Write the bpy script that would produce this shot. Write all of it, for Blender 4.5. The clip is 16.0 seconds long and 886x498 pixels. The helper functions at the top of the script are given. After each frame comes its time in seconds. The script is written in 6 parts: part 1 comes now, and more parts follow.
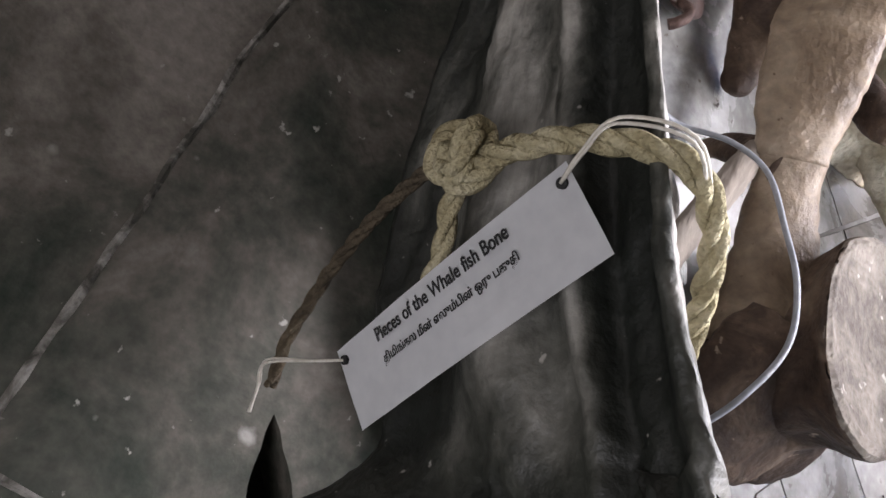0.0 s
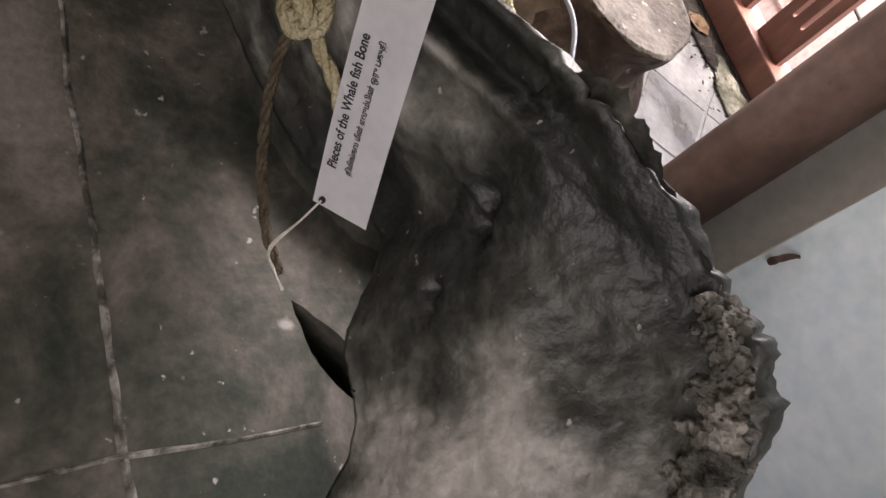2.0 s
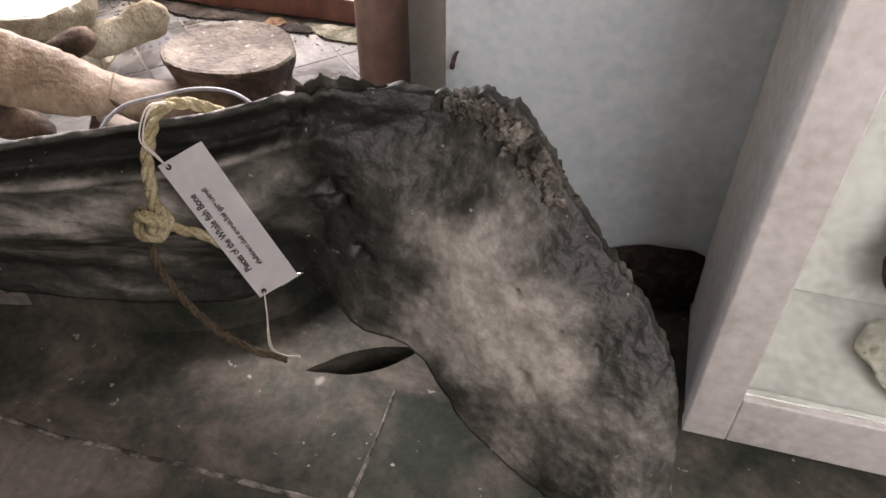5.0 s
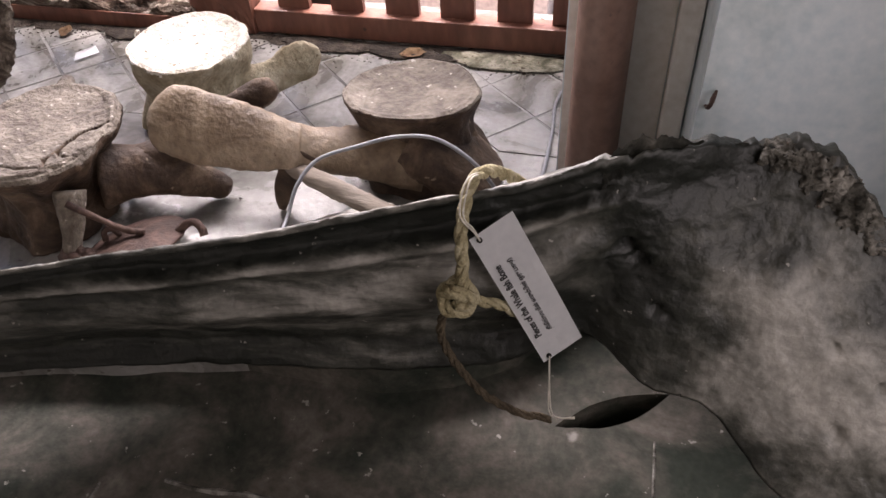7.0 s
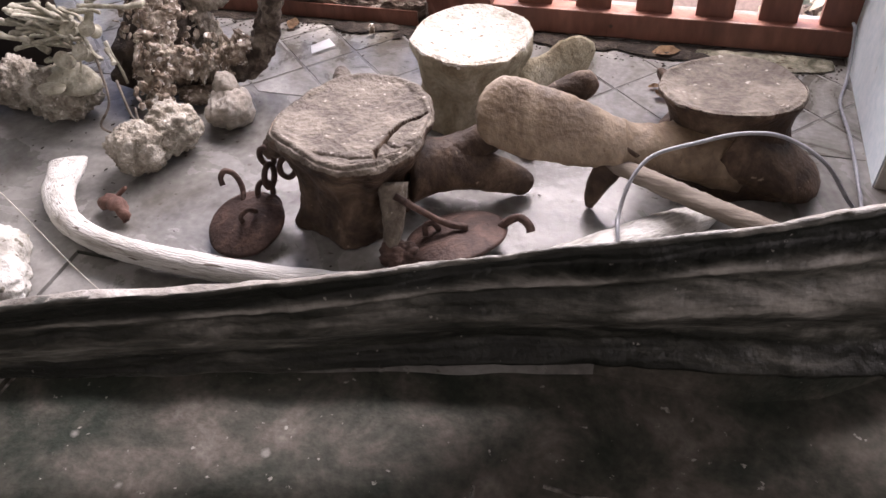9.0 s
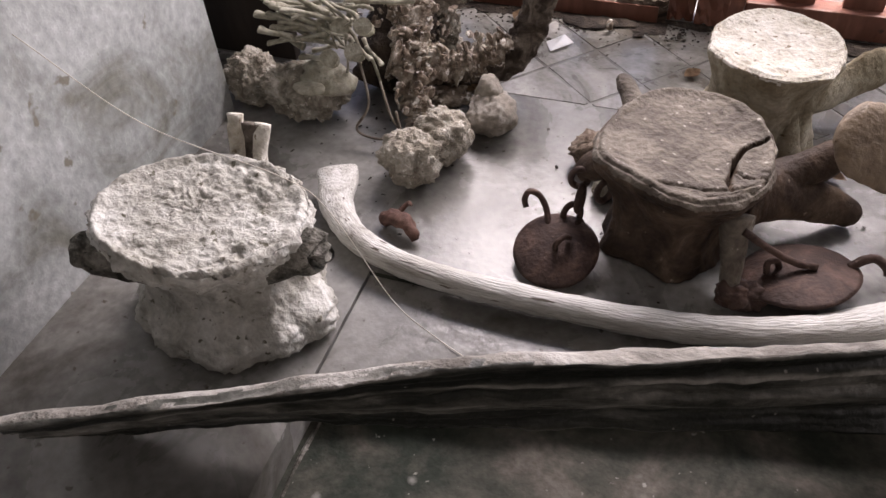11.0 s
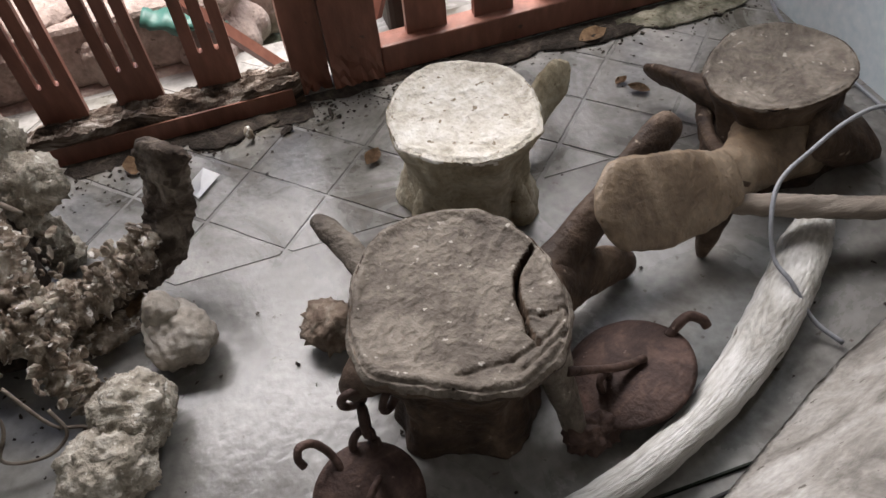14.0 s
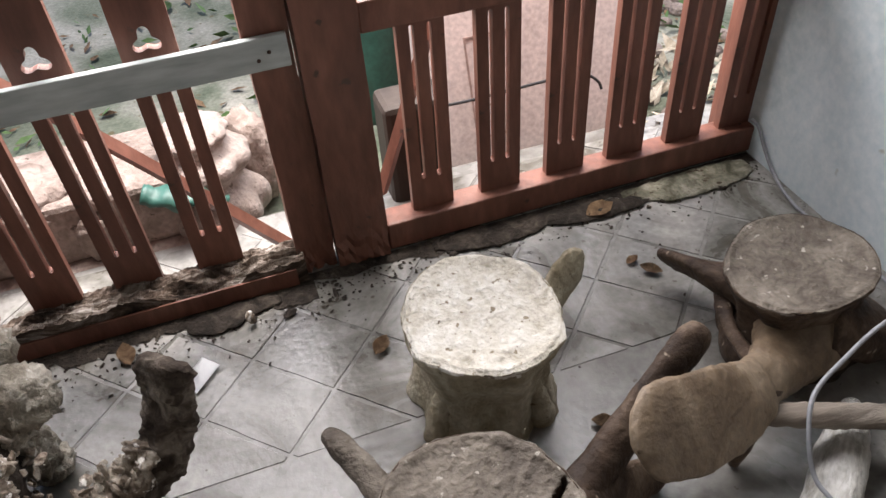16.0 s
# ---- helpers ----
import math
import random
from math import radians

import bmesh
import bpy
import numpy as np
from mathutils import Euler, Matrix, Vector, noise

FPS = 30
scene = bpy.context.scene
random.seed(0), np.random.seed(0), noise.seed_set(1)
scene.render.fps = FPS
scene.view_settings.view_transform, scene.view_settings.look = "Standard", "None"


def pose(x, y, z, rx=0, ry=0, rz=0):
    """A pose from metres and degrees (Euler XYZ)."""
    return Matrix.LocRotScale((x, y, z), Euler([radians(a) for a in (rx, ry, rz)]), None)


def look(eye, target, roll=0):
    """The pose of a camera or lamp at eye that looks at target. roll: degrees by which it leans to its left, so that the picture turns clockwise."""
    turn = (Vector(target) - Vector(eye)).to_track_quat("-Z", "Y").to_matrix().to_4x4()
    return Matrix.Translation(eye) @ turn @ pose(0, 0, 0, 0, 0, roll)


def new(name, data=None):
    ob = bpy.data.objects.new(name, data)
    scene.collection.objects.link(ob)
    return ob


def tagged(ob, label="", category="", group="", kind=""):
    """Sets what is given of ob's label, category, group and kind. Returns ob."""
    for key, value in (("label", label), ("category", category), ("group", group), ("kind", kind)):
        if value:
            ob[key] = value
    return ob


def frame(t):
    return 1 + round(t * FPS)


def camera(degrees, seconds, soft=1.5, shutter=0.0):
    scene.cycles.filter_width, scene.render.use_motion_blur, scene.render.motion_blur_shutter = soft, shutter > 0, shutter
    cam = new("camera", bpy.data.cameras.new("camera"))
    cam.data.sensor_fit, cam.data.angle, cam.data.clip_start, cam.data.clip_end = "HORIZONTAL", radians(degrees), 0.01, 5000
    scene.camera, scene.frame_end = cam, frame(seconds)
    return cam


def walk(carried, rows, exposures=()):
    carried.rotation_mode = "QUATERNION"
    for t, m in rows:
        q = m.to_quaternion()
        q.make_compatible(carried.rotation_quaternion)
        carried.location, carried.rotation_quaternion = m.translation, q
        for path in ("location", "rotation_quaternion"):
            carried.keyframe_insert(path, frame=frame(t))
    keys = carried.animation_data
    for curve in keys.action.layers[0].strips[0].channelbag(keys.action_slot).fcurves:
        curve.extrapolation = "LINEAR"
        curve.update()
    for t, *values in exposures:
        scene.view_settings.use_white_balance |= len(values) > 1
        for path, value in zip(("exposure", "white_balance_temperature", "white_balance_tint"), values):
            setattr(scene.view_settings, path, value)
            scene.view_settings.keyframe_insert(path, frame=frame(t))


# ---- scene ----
cam = camera(60.9, 16.0)
PATH = [
    (0, (1.509, -1.768, 0.931), (0.607, -1.077, -0.715), 68.4),
    (0.5, (1.517, -1.787, 0.939), (0.696, -0.982, -0.698), 69.4),
    (1, (1.61, -1.818, 0.972), (0.763, -0.937, -0.611), 64.1),
    (1.5, (1.686, -1.877, 1.031), (0.916, -0.913, -0.543), 56.6),
    (2, (1.753, -1.939, 1.059), (1.067, -0.856, -0.476), 47.0),
    (2.5, (1.829, -2.006, 1.104), (1.181, -0.848, -0.392), 34.4),
    (3, (1.887, -2.09, 1.173), (1.292, -0.886, -0.309), 23.4),
    (3.2, (1.944, -2.13, 1.185), (1.335, -0.913, -0.281), 18.7),
    (5.3, (1.9, -2.456, 1.33), (1.523, -1.035, -0.026), -1.3),
    (5.5, (1.841, -2.475, 1.347), (1.466, -1.045, 0.001), -1.8),
    (6, (1.697, -2.475, 1.366), (1.301, -1.046, 0.024), -2.7),
    (6.5, (1.497, -2.433, 1.368), (1.08, -1.014, 0.021), -3.6),
    (7, (1.353, -2.425, 1.366), (0.954, -1.035, -0.015), -3.6),
    (7.5, (1.218, -2.472, 1.355), (0.835, -1.096, -0.044), -3.3),
    (8, (0.992, -2.595, 1.366), (0.607, -1.211, -0.026), -3.1),
    (8.5, (0.788, -2.611, 1.369), (0.38, -1.24, -0.029), -3.7),
    (9, (0.591, -2.583, 1.334), (0.124, -1.196, -0.029), -3.9),
    (9.5, (0.285, -2.627, 1.345), (-0.136, -1.235, -0.027), -2.2),
    (10, (0.115, -2.635, 1.356), (-0.381, -1.297, -0.045), -2.0),
    (12.3, (-0.429, -2.348, 1.404), (-0.811, -1.029, -0.05), -9.1),
    (12.5, (-0.429, -2.289, 1.398), (-0.693, -0.965, -0.078), -8.6),
    (13, (-0.351, -2.165, 1.378), (-0.367, -0.857, -0.136), -8.0),
    (13.5, (-0.315, -2.019, 1.378), (-0.13, -0.747, -0.154), -7.3),
    (14, (-0.335, -1.876, 1.384), (-0.044, -0.616, -0.142), -6.7),
    (14.5, (-0.352, -1.756, 1.403), (0.003, -0.482, -0.097), -5.6),
    (15, (-0.346, -1.689, 1.429), (0.054, -0.379, -0.027), -5.2),
    (15.5, (-0.336, -1.668, 1.465), (0.096, -0.307, 0.065), -4.9),
    (16, (-0.34, -1.634, 1.501), (0.079, -0.223, 0.147), -4.4),
]
EXPOSURES = [(0.0, 1.64, 6200, 17), (3.2, 2.02, 7000, 22), (5.5, 1.80, 6900, 22), (7.0, 1.44, 6800, 24), (8.5, 1.40, 6700, 26), (10.2, 0.95, 6700, 24), (12.5, 0.55, 7000, 19), (14.0, 0.44, 6600, 14), (16.0, 0.51, 6600, 14)]
walk(cam, [(t, look(eye, target, roll)) for t, eye, target, roll in PATH], EXPOSURES)

# ---- world and light ----
world = bpy.data.worlds.new("world")
scene.world = world
world.use_nodes = True
wn = world.node_tree
sky = wn.nodes.new("ShaderNodeTexSky")
sky.sky_type, sky.sun_disc = "NISHITA", False
sky.sun_elevation, sky.sun_rotation = radians(74), radians(27)
wn.links.new(sky.outputs[0], wn.nodes["Background"].inputs[0])
wn.nodes["Background"].inputs[1].default_value = 0.15
sun = new("sun", bpy.data.lights.new("sun", "SUN"))
sun.data.energy, sun.data.angle, sun.data.color = 1.9, radians(12), (1.0, 0.94, 0.86)
sun.matrix_world = look((0.5, 1.0, 4.0), (0, 0, 0))
window_light = new("opening_light", bpy.data.lights.new("opening_light", "AREA"))
window_light.data.shape, window_light.data.size, window_light.data.size_y = "RECTANGLE", 2.4, 1.0
window_light.data.energy, window_light.data.color = 135.0, (1.0, 0.97, 0.955)
window_light.matrix_world = look((-0.1, 0.55, 1.70), (0.0, -1.6, 0.2))
# added fill lamp that brightens the passage's right side; no opening stands there
back_light = new("passage_fill_light", bpy.data.lights.new("passage_fill_light", "AREA"))
back_light.data.shape, back_light.data.size, back_light.data.size_y = "RECTANGLE", 1.4, 1.8
back_light.data.energy, back_light.data.color = 10.5, (1.0, 0.97, 0.95)
back_light.matrix_world = look((3.1, -2.7, 1.45), (1.5, -1.6, 0.1))


# ---- materials ----
def mat(name, ramp, scale=6.0, rough=0.8, bump=0.25, fine=60.0, specks=None, speck_scale=40.0, speck_amount=0.7, metal=0.0, per_piece=0.0, distort=0.6, detail=8.0, stretch=(1, 1, 1), coords="Object", drops=None, drop_scale=14.0, drop_size=0.16):
    m = bpy.data.materials.new(name)
    m.use_nodes = True
    nt = m.node_tree
    n, l = nt.nodes, nt.links
    bsdf = n["Principled BSDF"]
    tc = n.new("ShaderNodeTexCoord")
    mp = n.new("ShaderNodeMapping")
    mp.inputs["Scale"].default_value = stretch
    src = n.new("ShaderNodeNewGeometry").outputs["Position"] if coords == "World" else tc.outputs[coords]
    l.new(src, mp.inputs[0])
    big = n.new("ShaderNodeTexNoise")
    big.inputs["Scale"].default_value, big.inputs["Detail"].default_value, big.inputs["Distortion"].default_value = scale, detail, distort
    big.inputs["Roughness"].default_value = 0.62
    l.new(mp.outputs[0], big.inputs["Vector"])
    cr = n.new("ShaderNodeValToRGB")
    els = cr.color_ramp.elements
    while len(els) < len(ramp):
        els.new(0.5)
    for e, (p, c) in zip(els, ramp):
        e.position, e.color = p, (*c, 1)
    l.new(big.outputs["Fac"], cr.inputs[0])
    grain = n.new("ShaderNodeTexNoise")
    grain.inputs["Scale"].default_value, grain.inputs["Detail"].default_value = fine, 6
    l.new(mp.outputs[0], grain.inputs["Vector"])
    mul = n.new("ShaderNodeMix")
    mul.data_type, mul.blend_type = "RGBA", "OVERLAY"
    mul.inputs[0].default_value = 0.45
    l.new(cr.outputs[0], mul.inputs[6])
    l.new(grain.outputs["Fac"], mul.inputs[7])
    col = mul.outputs[2]
    if specks:
        vor = n.new("ShaderNodeTexNoise")
        vor.inputs["Scale"].default_value, vor.inputs["Detail"].default_value = speck_scale, 3
        l.new(mp.outputs[0] if coords == "UV" else src, vor.inputs["Vector"])
        sr = n.new("ShaderNodeValToRGB")
        sr.color_ramp.elements[0].position, sr.color_ramp.elements[1].position = speck_amount, speck_amount + 0.05
        l.new(vor.outputs["Fac"], sr.inputs[0])
        mx = n.new("ShaderNodeMix")
        mx.data_type = "RGBA"
        mx.inputs[7].default_value = (*specks, 1)
        l.new(sr.outputs[0], mx.inputs[0])
        l.new(col, mx.inputs[6])
        col = mx.outputs[2]
    if drops:
        cell = n.new("ShaderNodeTexVoronoi")
        cell.inputs["Scale"].default_value = drop_scale
        wob = n.new("ShaderNodeMix")
        wob.data_type, wob.blend_type = "RGBA", "ADD"
        wob.inputs[0].default_value = 0.012
        l.new(src, wob.inputs[6])
        l.new(grain.outputs["Color"], wob.inputs[7])
        l.new(wob.outputs[2], cell.inputs["Vector"])
        sep = n.new("ShaderNodeSeparateColor")
        l.new(cell.outputs["Color"], sep.inputs[0])
        size = n.new("ShaderNodeMapRange")
        size.inputs[1].default_value, size.inputs[2].default_value = 0.55, 1.0
        size.inputs[3].default_value, size.inputs[4].default_value = 0.0, drop_size
        l.new(sep.outputs[0], size.inputs[0])
        less = n.new("ShaderNodeMath")
        less.operation = "SUBTRACT"
        l.new(size.outputs[0], less.inputs[0])
        l.new(cell.outputs["Distance"], less.inputs[1])
        edge = n.new("ShaderNodeMapRange")
        edge.inputs[1].default_value, edge.inputs[2].default_value, edge.inputs[4].default_value = 0.0, 0.09, 0.55
        l.new(less.outputs[0], edge.inputs[0])
        dm = n.new("ShaderNodeMix")
        dm.data_type = "RGBA"
        dm.inputs[7].default_value = (*drops, 1)
        l.new(edge.outputs[0], dm.inputs[0])
        l.new(col, dm.inputs[6])
        col = dm.outputs[2]
    if per_piece:
        oi = n.new("ShaderNodeObjectInfo")
        mr = n.new("ShaderNodeMapRange")
        mr.inputs[3].default_value, mr.inputs[4].default_value = 1 - per_piece, 1 + per_piece
        l.new(oi.outputs["Random"], mr.inputs[0])
        hs = n.new("ShaderNodeHueSaturation")
        l.new(mr.outputs[0], hs.inputs["Value"])
        l.new(col, hs.inputs["Color"])
        col = hs.outputs[0]
    l.new(col, bsdf.inputs["Base Color"])
    rr = n.new("ShaderNodeMapRange")
    rr.inputs[3].default_value, rr.inputs[4].default_value = max(rough - 0.12, 0.05), min(rough + 0.12, 1)
    l.new(big.outputs["Fac"], rr.inputs[0])
    l.new(rr.outputs[0], bsdf.inputs["Roughness"])
    bsdf.inputs["Metallic"].default_value = metal
    bsdf.inputs["Specular IOR Level"].default_value = 0.5 if rough < 0.58 else 0.22
    if bump:
        add = n.new("ShaderNodeMath")
        add.operation = "ADD"
        l.new(big.outputs["Fac"], add.inputs[0])
        l.new(grain.outputs["Fac"], add.inputs[1])
        bp = n.new("ShaderNodeBump")
        bp.inputs["Strength"].default_value, bp.inputs["Distance"].default_value = bump, 0.01
        l.new(add.outputs[0], bp.inputs["Height"])
        l.new(bp.outputs[0], bsdf.inputs["Normal"])
    return m


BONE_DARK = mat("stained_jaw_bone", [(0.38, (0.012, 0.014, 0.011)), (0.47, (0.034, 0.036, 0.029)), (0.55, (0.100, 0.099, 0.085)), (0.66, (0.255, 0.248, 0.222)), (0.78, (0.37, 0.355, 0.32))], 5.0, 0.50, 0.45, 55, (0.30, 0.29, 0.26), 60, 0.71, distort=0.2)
BONE_PALE = mat("pale_rear_bone", [(0.32, (0.11, 0.10, 0.088)), (0.48, (0.25, 0.235, 0.21)), (0.66, (0.40, 0.385, 0.36))], 6, 0.85, 0.9, 60, (0.10, 0.09, 0.075), 45, 0.68)
BONE_WHITE = mat("chalky_bone", [(0.3, (0.34, 0.305, 0.235)), (0.46, (0.58, 0.55, 0.48)), (0.7, (0.74, 0.725, 0.67))], 12, 0.9, 0.9, 70, (0.24, 0.20, 0.14), 48, 0.645)
BONE_YELLOWED = mat("yellowed_bone", [(0.3, (0.20, 0.165, 0.105)), (0.5, (0.38, 0.335, 0.245)), (0.7, (0.56, 0.52, 0.42))], 9, 0.9, 0.7, 70, (0.16, 0.125, 0.08), 45, 0.68)
BONE_GREY = mat("grey_brown_bone", [(0.32, (0.068, 0.055, 0.044)), (0.5, (0.148, 0.126, 0.102)), (0.70, (0.255, 0.225, 0.186))], 11, 0.62, 0.9, 70, (0.40, 0.37, 0.32), 42, 0.67)
BONE_BROWN = mat("brown_bone", [(0.34, (0.024, 0.016, 0.012)), (0.52, (0.070, 0.047, 0.033)), (0.70, (0.165, 0.12, 0.085))], 9, 0.62, 0.7, 50, (0.26, 0.21, 0.16), 34, 0.70)
BONE_TAN = mat("tan_bone", [(0.3, (0.080, 0.052, 0.029)), (0.5, (0.165, 0.118, 0.074)), (0.72, (0.275, 0.215, 0.152))], 7, 0.55, 0.5, 60, (0.10, 0.062, 0.032), 50, 0.68)
BONE_ERODED = mat("eroded_bone", [(0.3, (0.20, 0.19, 0.16)), (0.46, (0.42, 0.41, 0.37)), (0.7, (0.62, 0.615, 0.58))], 8, 0.95, 0.9, 60, (0.15, 0.14, 0.11), 50, 0.64)
RIB = mat("weathered_rib", [(0.3, (0.30, 0.285, 0.25)), (0.46, (0.52, 0.51, 0.475)), (0.7, (0.70, 0.695, 0.67))], 6, 0.85, 0.6, 40, (0.15, 0.13, 0.105), 15, 0.655, coords="UV", stretch=(1.0, 4.5, 1), distort=1.2)
FLAP = mat("dark_torn_bone", [(0.38, (0.014, 0.015, 0.012)), (0.55, (0.045, 0.045, 0.037)), (0.7, (0.11, 0.105, 0.09))], 9, 0.6, 0.6, 60, distort=0.5)
SHADE_BLACK = mat("black_contact_shade", [(0.4, (0.006, 0.006, 0.005)), (0.6, (0.022, 0.021, 0.018))], 12, 0.8, 0.4, 60)
CORAL = mat("coral_rock", [(0.3, (0.14, 0.118, 0.09)), (0.5, (0.33, 0.30, 0.248)), (0.7, (0.52, 0.49, 0.43))], 22, 0.95, 1.0, 90, (0.68, 0.66, 0.60), 60, 0.66)
ROCK = mat("smooth_rock", [(0.3, (0.20, 0.175, 0.145)), (0.5, (0.32, 0.29, 0.25)), (0.7, (0.42, 0.39, 0.35))], 10, 0.85, 0.5, 70)
SHELL = mat("shell_crust", [(0.34, (0.06, 0.044, 0.032)), (0.47, (0.21, 0.165, 0.125)), (0.62, (0.50, 0.45, 0.38))], 18, 0.6, 0.7, 80, (0.80, 0.77, 0.72), 50, 0.60)
DRIFT = mat("grey_brown_driftwood", [(0.34, (0.022, 0.016, 0.012)), (0.48, (0.075, 0.058, 0.046)), (0.62, (0.20, 0.17, 0.14)), (0.75, (0.32, 0.285, 0.25))], 12, 0.9, 1.0, 60, distort=1.0)
BARK = mat("dark_driftwood", [(0.3, (0.018, 0.014, 0.011)), (0.55, (0.05, 0.038, 0.03)), (0.75, (0.11, 0.085, 0.065))], 10, 0.9, 1.0, 60)
CEMENT = mat("cement_floor", [(0.32, (0.080, 0.074, 0.062)), (0.45, (0.168, 0.163, 0.150)), (0.58, (0.245, 0.240, 0.226)), (0.74, (0.33, 0.325, 0.31))], 2.8, 0.27, 0.14, 40, (0.085, 0.075, 0.06), 34, 0.68, coords="World")
TILE = mat("floor_tile", [(0.34, (0.075, 0.066, 0.050)), (0.44, (0.135, 0.130, 0.113)), (0.54, (0.235, 0.229, 0.213)), (0.72, (0.36, 0.35, 0.33))], 3.6, 0.29, 0.16, 48, (0.075, 0.062, 0.045), 38, 0.665, per_piece=0.09, coords="World", distort=0.9)
DIRT_SHADE_FLOOR = mat("mottled_floor_painted_shade", [(0.34, (0.026, 0.032, 0.024)), (0.45, (0.062, 0.062, 0.050)), (0.54, (0.108, 0.098, 0.082)), (0.68, (0.200, 0.182, 0.158))], 4.6, 0.80, 0.3, 60, (0.30, 0.29, 0.26), 42, 0.70, distort=0.35, coords="World", drops=(0.36, 0.35, 0.32), drop_scale=11.0, drop_size=0.19)
# light pool near (0.97, -2.0) and shade beyond it, painted over the floor's mottling
fn = DIRT_SHADE_FLOOR.node_tree
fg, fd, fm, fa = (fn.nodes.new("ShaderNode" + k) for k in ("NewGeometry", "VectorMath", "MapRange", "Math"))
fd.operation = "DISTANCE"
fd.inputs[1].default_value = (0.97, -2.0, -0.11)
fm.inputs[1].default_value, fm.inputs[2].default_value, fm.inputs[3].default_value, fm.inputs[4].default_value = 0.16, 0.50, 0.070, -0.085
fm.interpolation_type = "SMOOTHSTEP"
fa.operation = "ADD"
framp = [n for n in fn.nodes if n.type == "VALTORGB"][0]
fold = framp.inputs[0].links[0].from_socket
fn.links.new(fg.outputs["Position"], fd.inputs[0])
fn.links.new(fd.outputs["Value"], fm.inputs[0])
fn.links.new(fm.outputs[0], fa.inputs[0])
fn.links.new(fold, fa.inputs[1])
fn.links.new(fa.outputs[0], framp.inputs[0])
PALE_JOINT = mat("pale_mortar", [(0.40, (0.055, 0.053, 0.044)), (0.5, (0.135, 0.128, 0.112)), (0.64, (0.30, 0.29, 0.262))], 22, 0.9, 0.8, 80, coords="World")
GROUT = mat("mortar_joint", [(0.3, (0.030, 0.026, 0.020)), (0.5, (0.060, 0.053, 0.042)), (0.7, (0.12, 0.108, 0.088))], 11, 0.95, 0.5, 80, coords="World")
PAINT_BLUE = mat("pale_blue_wall_paint", [(0.3, (0.54, 0.62, 0.64)), (0.5, (0.64, 0.73, 0.77)), (0.7, (0.70, 0.78, 0.82))], 2.2, 0.6, 0.12, 40, (0.42, 0.45, 0.42), 9, 0.72)
PAINT_DIRTY = mat("dirty_blue_grey_wall_paint", [(0.34, (0.19, 0.19, 0.165)), (0.46, (0.31, 0.325, 0.315)), (0.62, (0.42, 0.44, 0.435)), (0.76, (0.50, 0.52, 0.515))], 3.4, 0.75, 0.3, 40, (0.20, 0.19, 0.155), 16, 0.68, distort=0.9)
POROUS = mat("porous_stained_bone", [(0.34, (0.030, 0.029, 0.023)), (0.48, (0.105, 0.100, 0.085)), (0.64, (0.30, 0.285, 0.25))], 20, 0.9, 1.0, 90, (0.018, 0.016, 0.012), 75, 0.66)
MOSSY = mat("mossy_crumbled_plaster", [(0.34, (0.055, 0.055, 0.035)), (0.5, (0.155, 0.148, 0.11)), (0.64, (0.29, 0.275, 0.225)), (0.78, (0.42, 0.40, 0.35))], 13, 0.95, 0.8, 80, (0.06, 0.045, 0.03), 48, 0.62)
PAINT_WHITE = mat("cream_wall_paint", [(0.3, (0.62, 0.59, 0.54)), (0.6, (0.74, 0.72, 0.68))], 3.0, 0.7, 0.1, 40)
WALL_DULL = mat("dull_unseen_wall", [(0.3, (0.20, 0.185, 0.165)), (0.6, (0.28, 0.26, 0.235))], 3.0, 0.8, 0.1, 40)
CASE_PAINT = mat("grey_white_case_paint", [(0.3, (0.50, 0.49, 0.47)), (0.6, (0.64, 0.63, 0.61))], 4.0, 0.5, 0.05, 40)
FENCE = mat("red_brown_fence_paint", [(0.3, (0.105, 0.040, 0.026)), (0.5, (0.175, 0.070, 0.046)), (0.75, (0.255, 0.115, 0.080))], 6, 0.5, 0.25, 40, (0.07, 0.038, 0.028), 20, 0.69, stretch=(1, 1, 0.3), per_piece=0.10)
POLE = mat("brown_pole_paint", [(0.3, (0.115, 0.066, 0.050)), (0.7, (0.20, 0.125, 0.098))], 5, 0.5, 0.15, 40, (0.08, 0.05, 0.04), 30, 0.68)
ROTTEN = mat("rotten_wood", [(0.36, (0.022, 0.016, 0.012)), (0.47, (0.085, 0.060, 0.045)), (0.56, (0.22, 0.185, 0.155)), (0.70, (0.48, 0.44, 0.40))], 14, 0.95, 1.0, 80, stretch=(0.45, 1.2, 1), distort=1.6)
PLANK_GREY = mat("pale_grey_plank", [(0.3, (0.38, 0.41, 0.40)), (0.7, (0.55, 0.58, 0.57))], 6, 0.75, 0.2, 50, stretch=(0.2, 1, 1))
WOOD_GREY = mat("grey_driftwood", [(0.3, (0.085, 0.068, 0.054)), (0.5, (0.195, 0.165, 0.136)), (0.7, (0.31, 0.275, 0.235))], 10, 0.85, 0.6, 60, stretch=(0.25, 0.8, 1.4))
RUST = mat("rusty_iron", [(0.3, (0.026, 0.016, 0.013)), (0.5, (0.062, 0.039, 0.032)), (0.72, (0.13, 0.082, 0.066))], 14, 0.62, 0.4, 90, (0.19, 0.14, 0.12), 60, 0.70, metal=0.15)
ROPE = mat("coir_rope", [(0.3, (0.24, 0.20, 0.105)), (0.5, (0.42, 0.37, 0.225)), (0.75, (0.58, 0.53, 0.37))], 30, 0.95, 0.9, 200)
ROPE_OLD = mat("dirty_rope", [(0.3, (0.045, 0.036, 0.025)), (0.6, (0.125, 0.10, 0.066))], 30, 0.95, 0.9, 200)
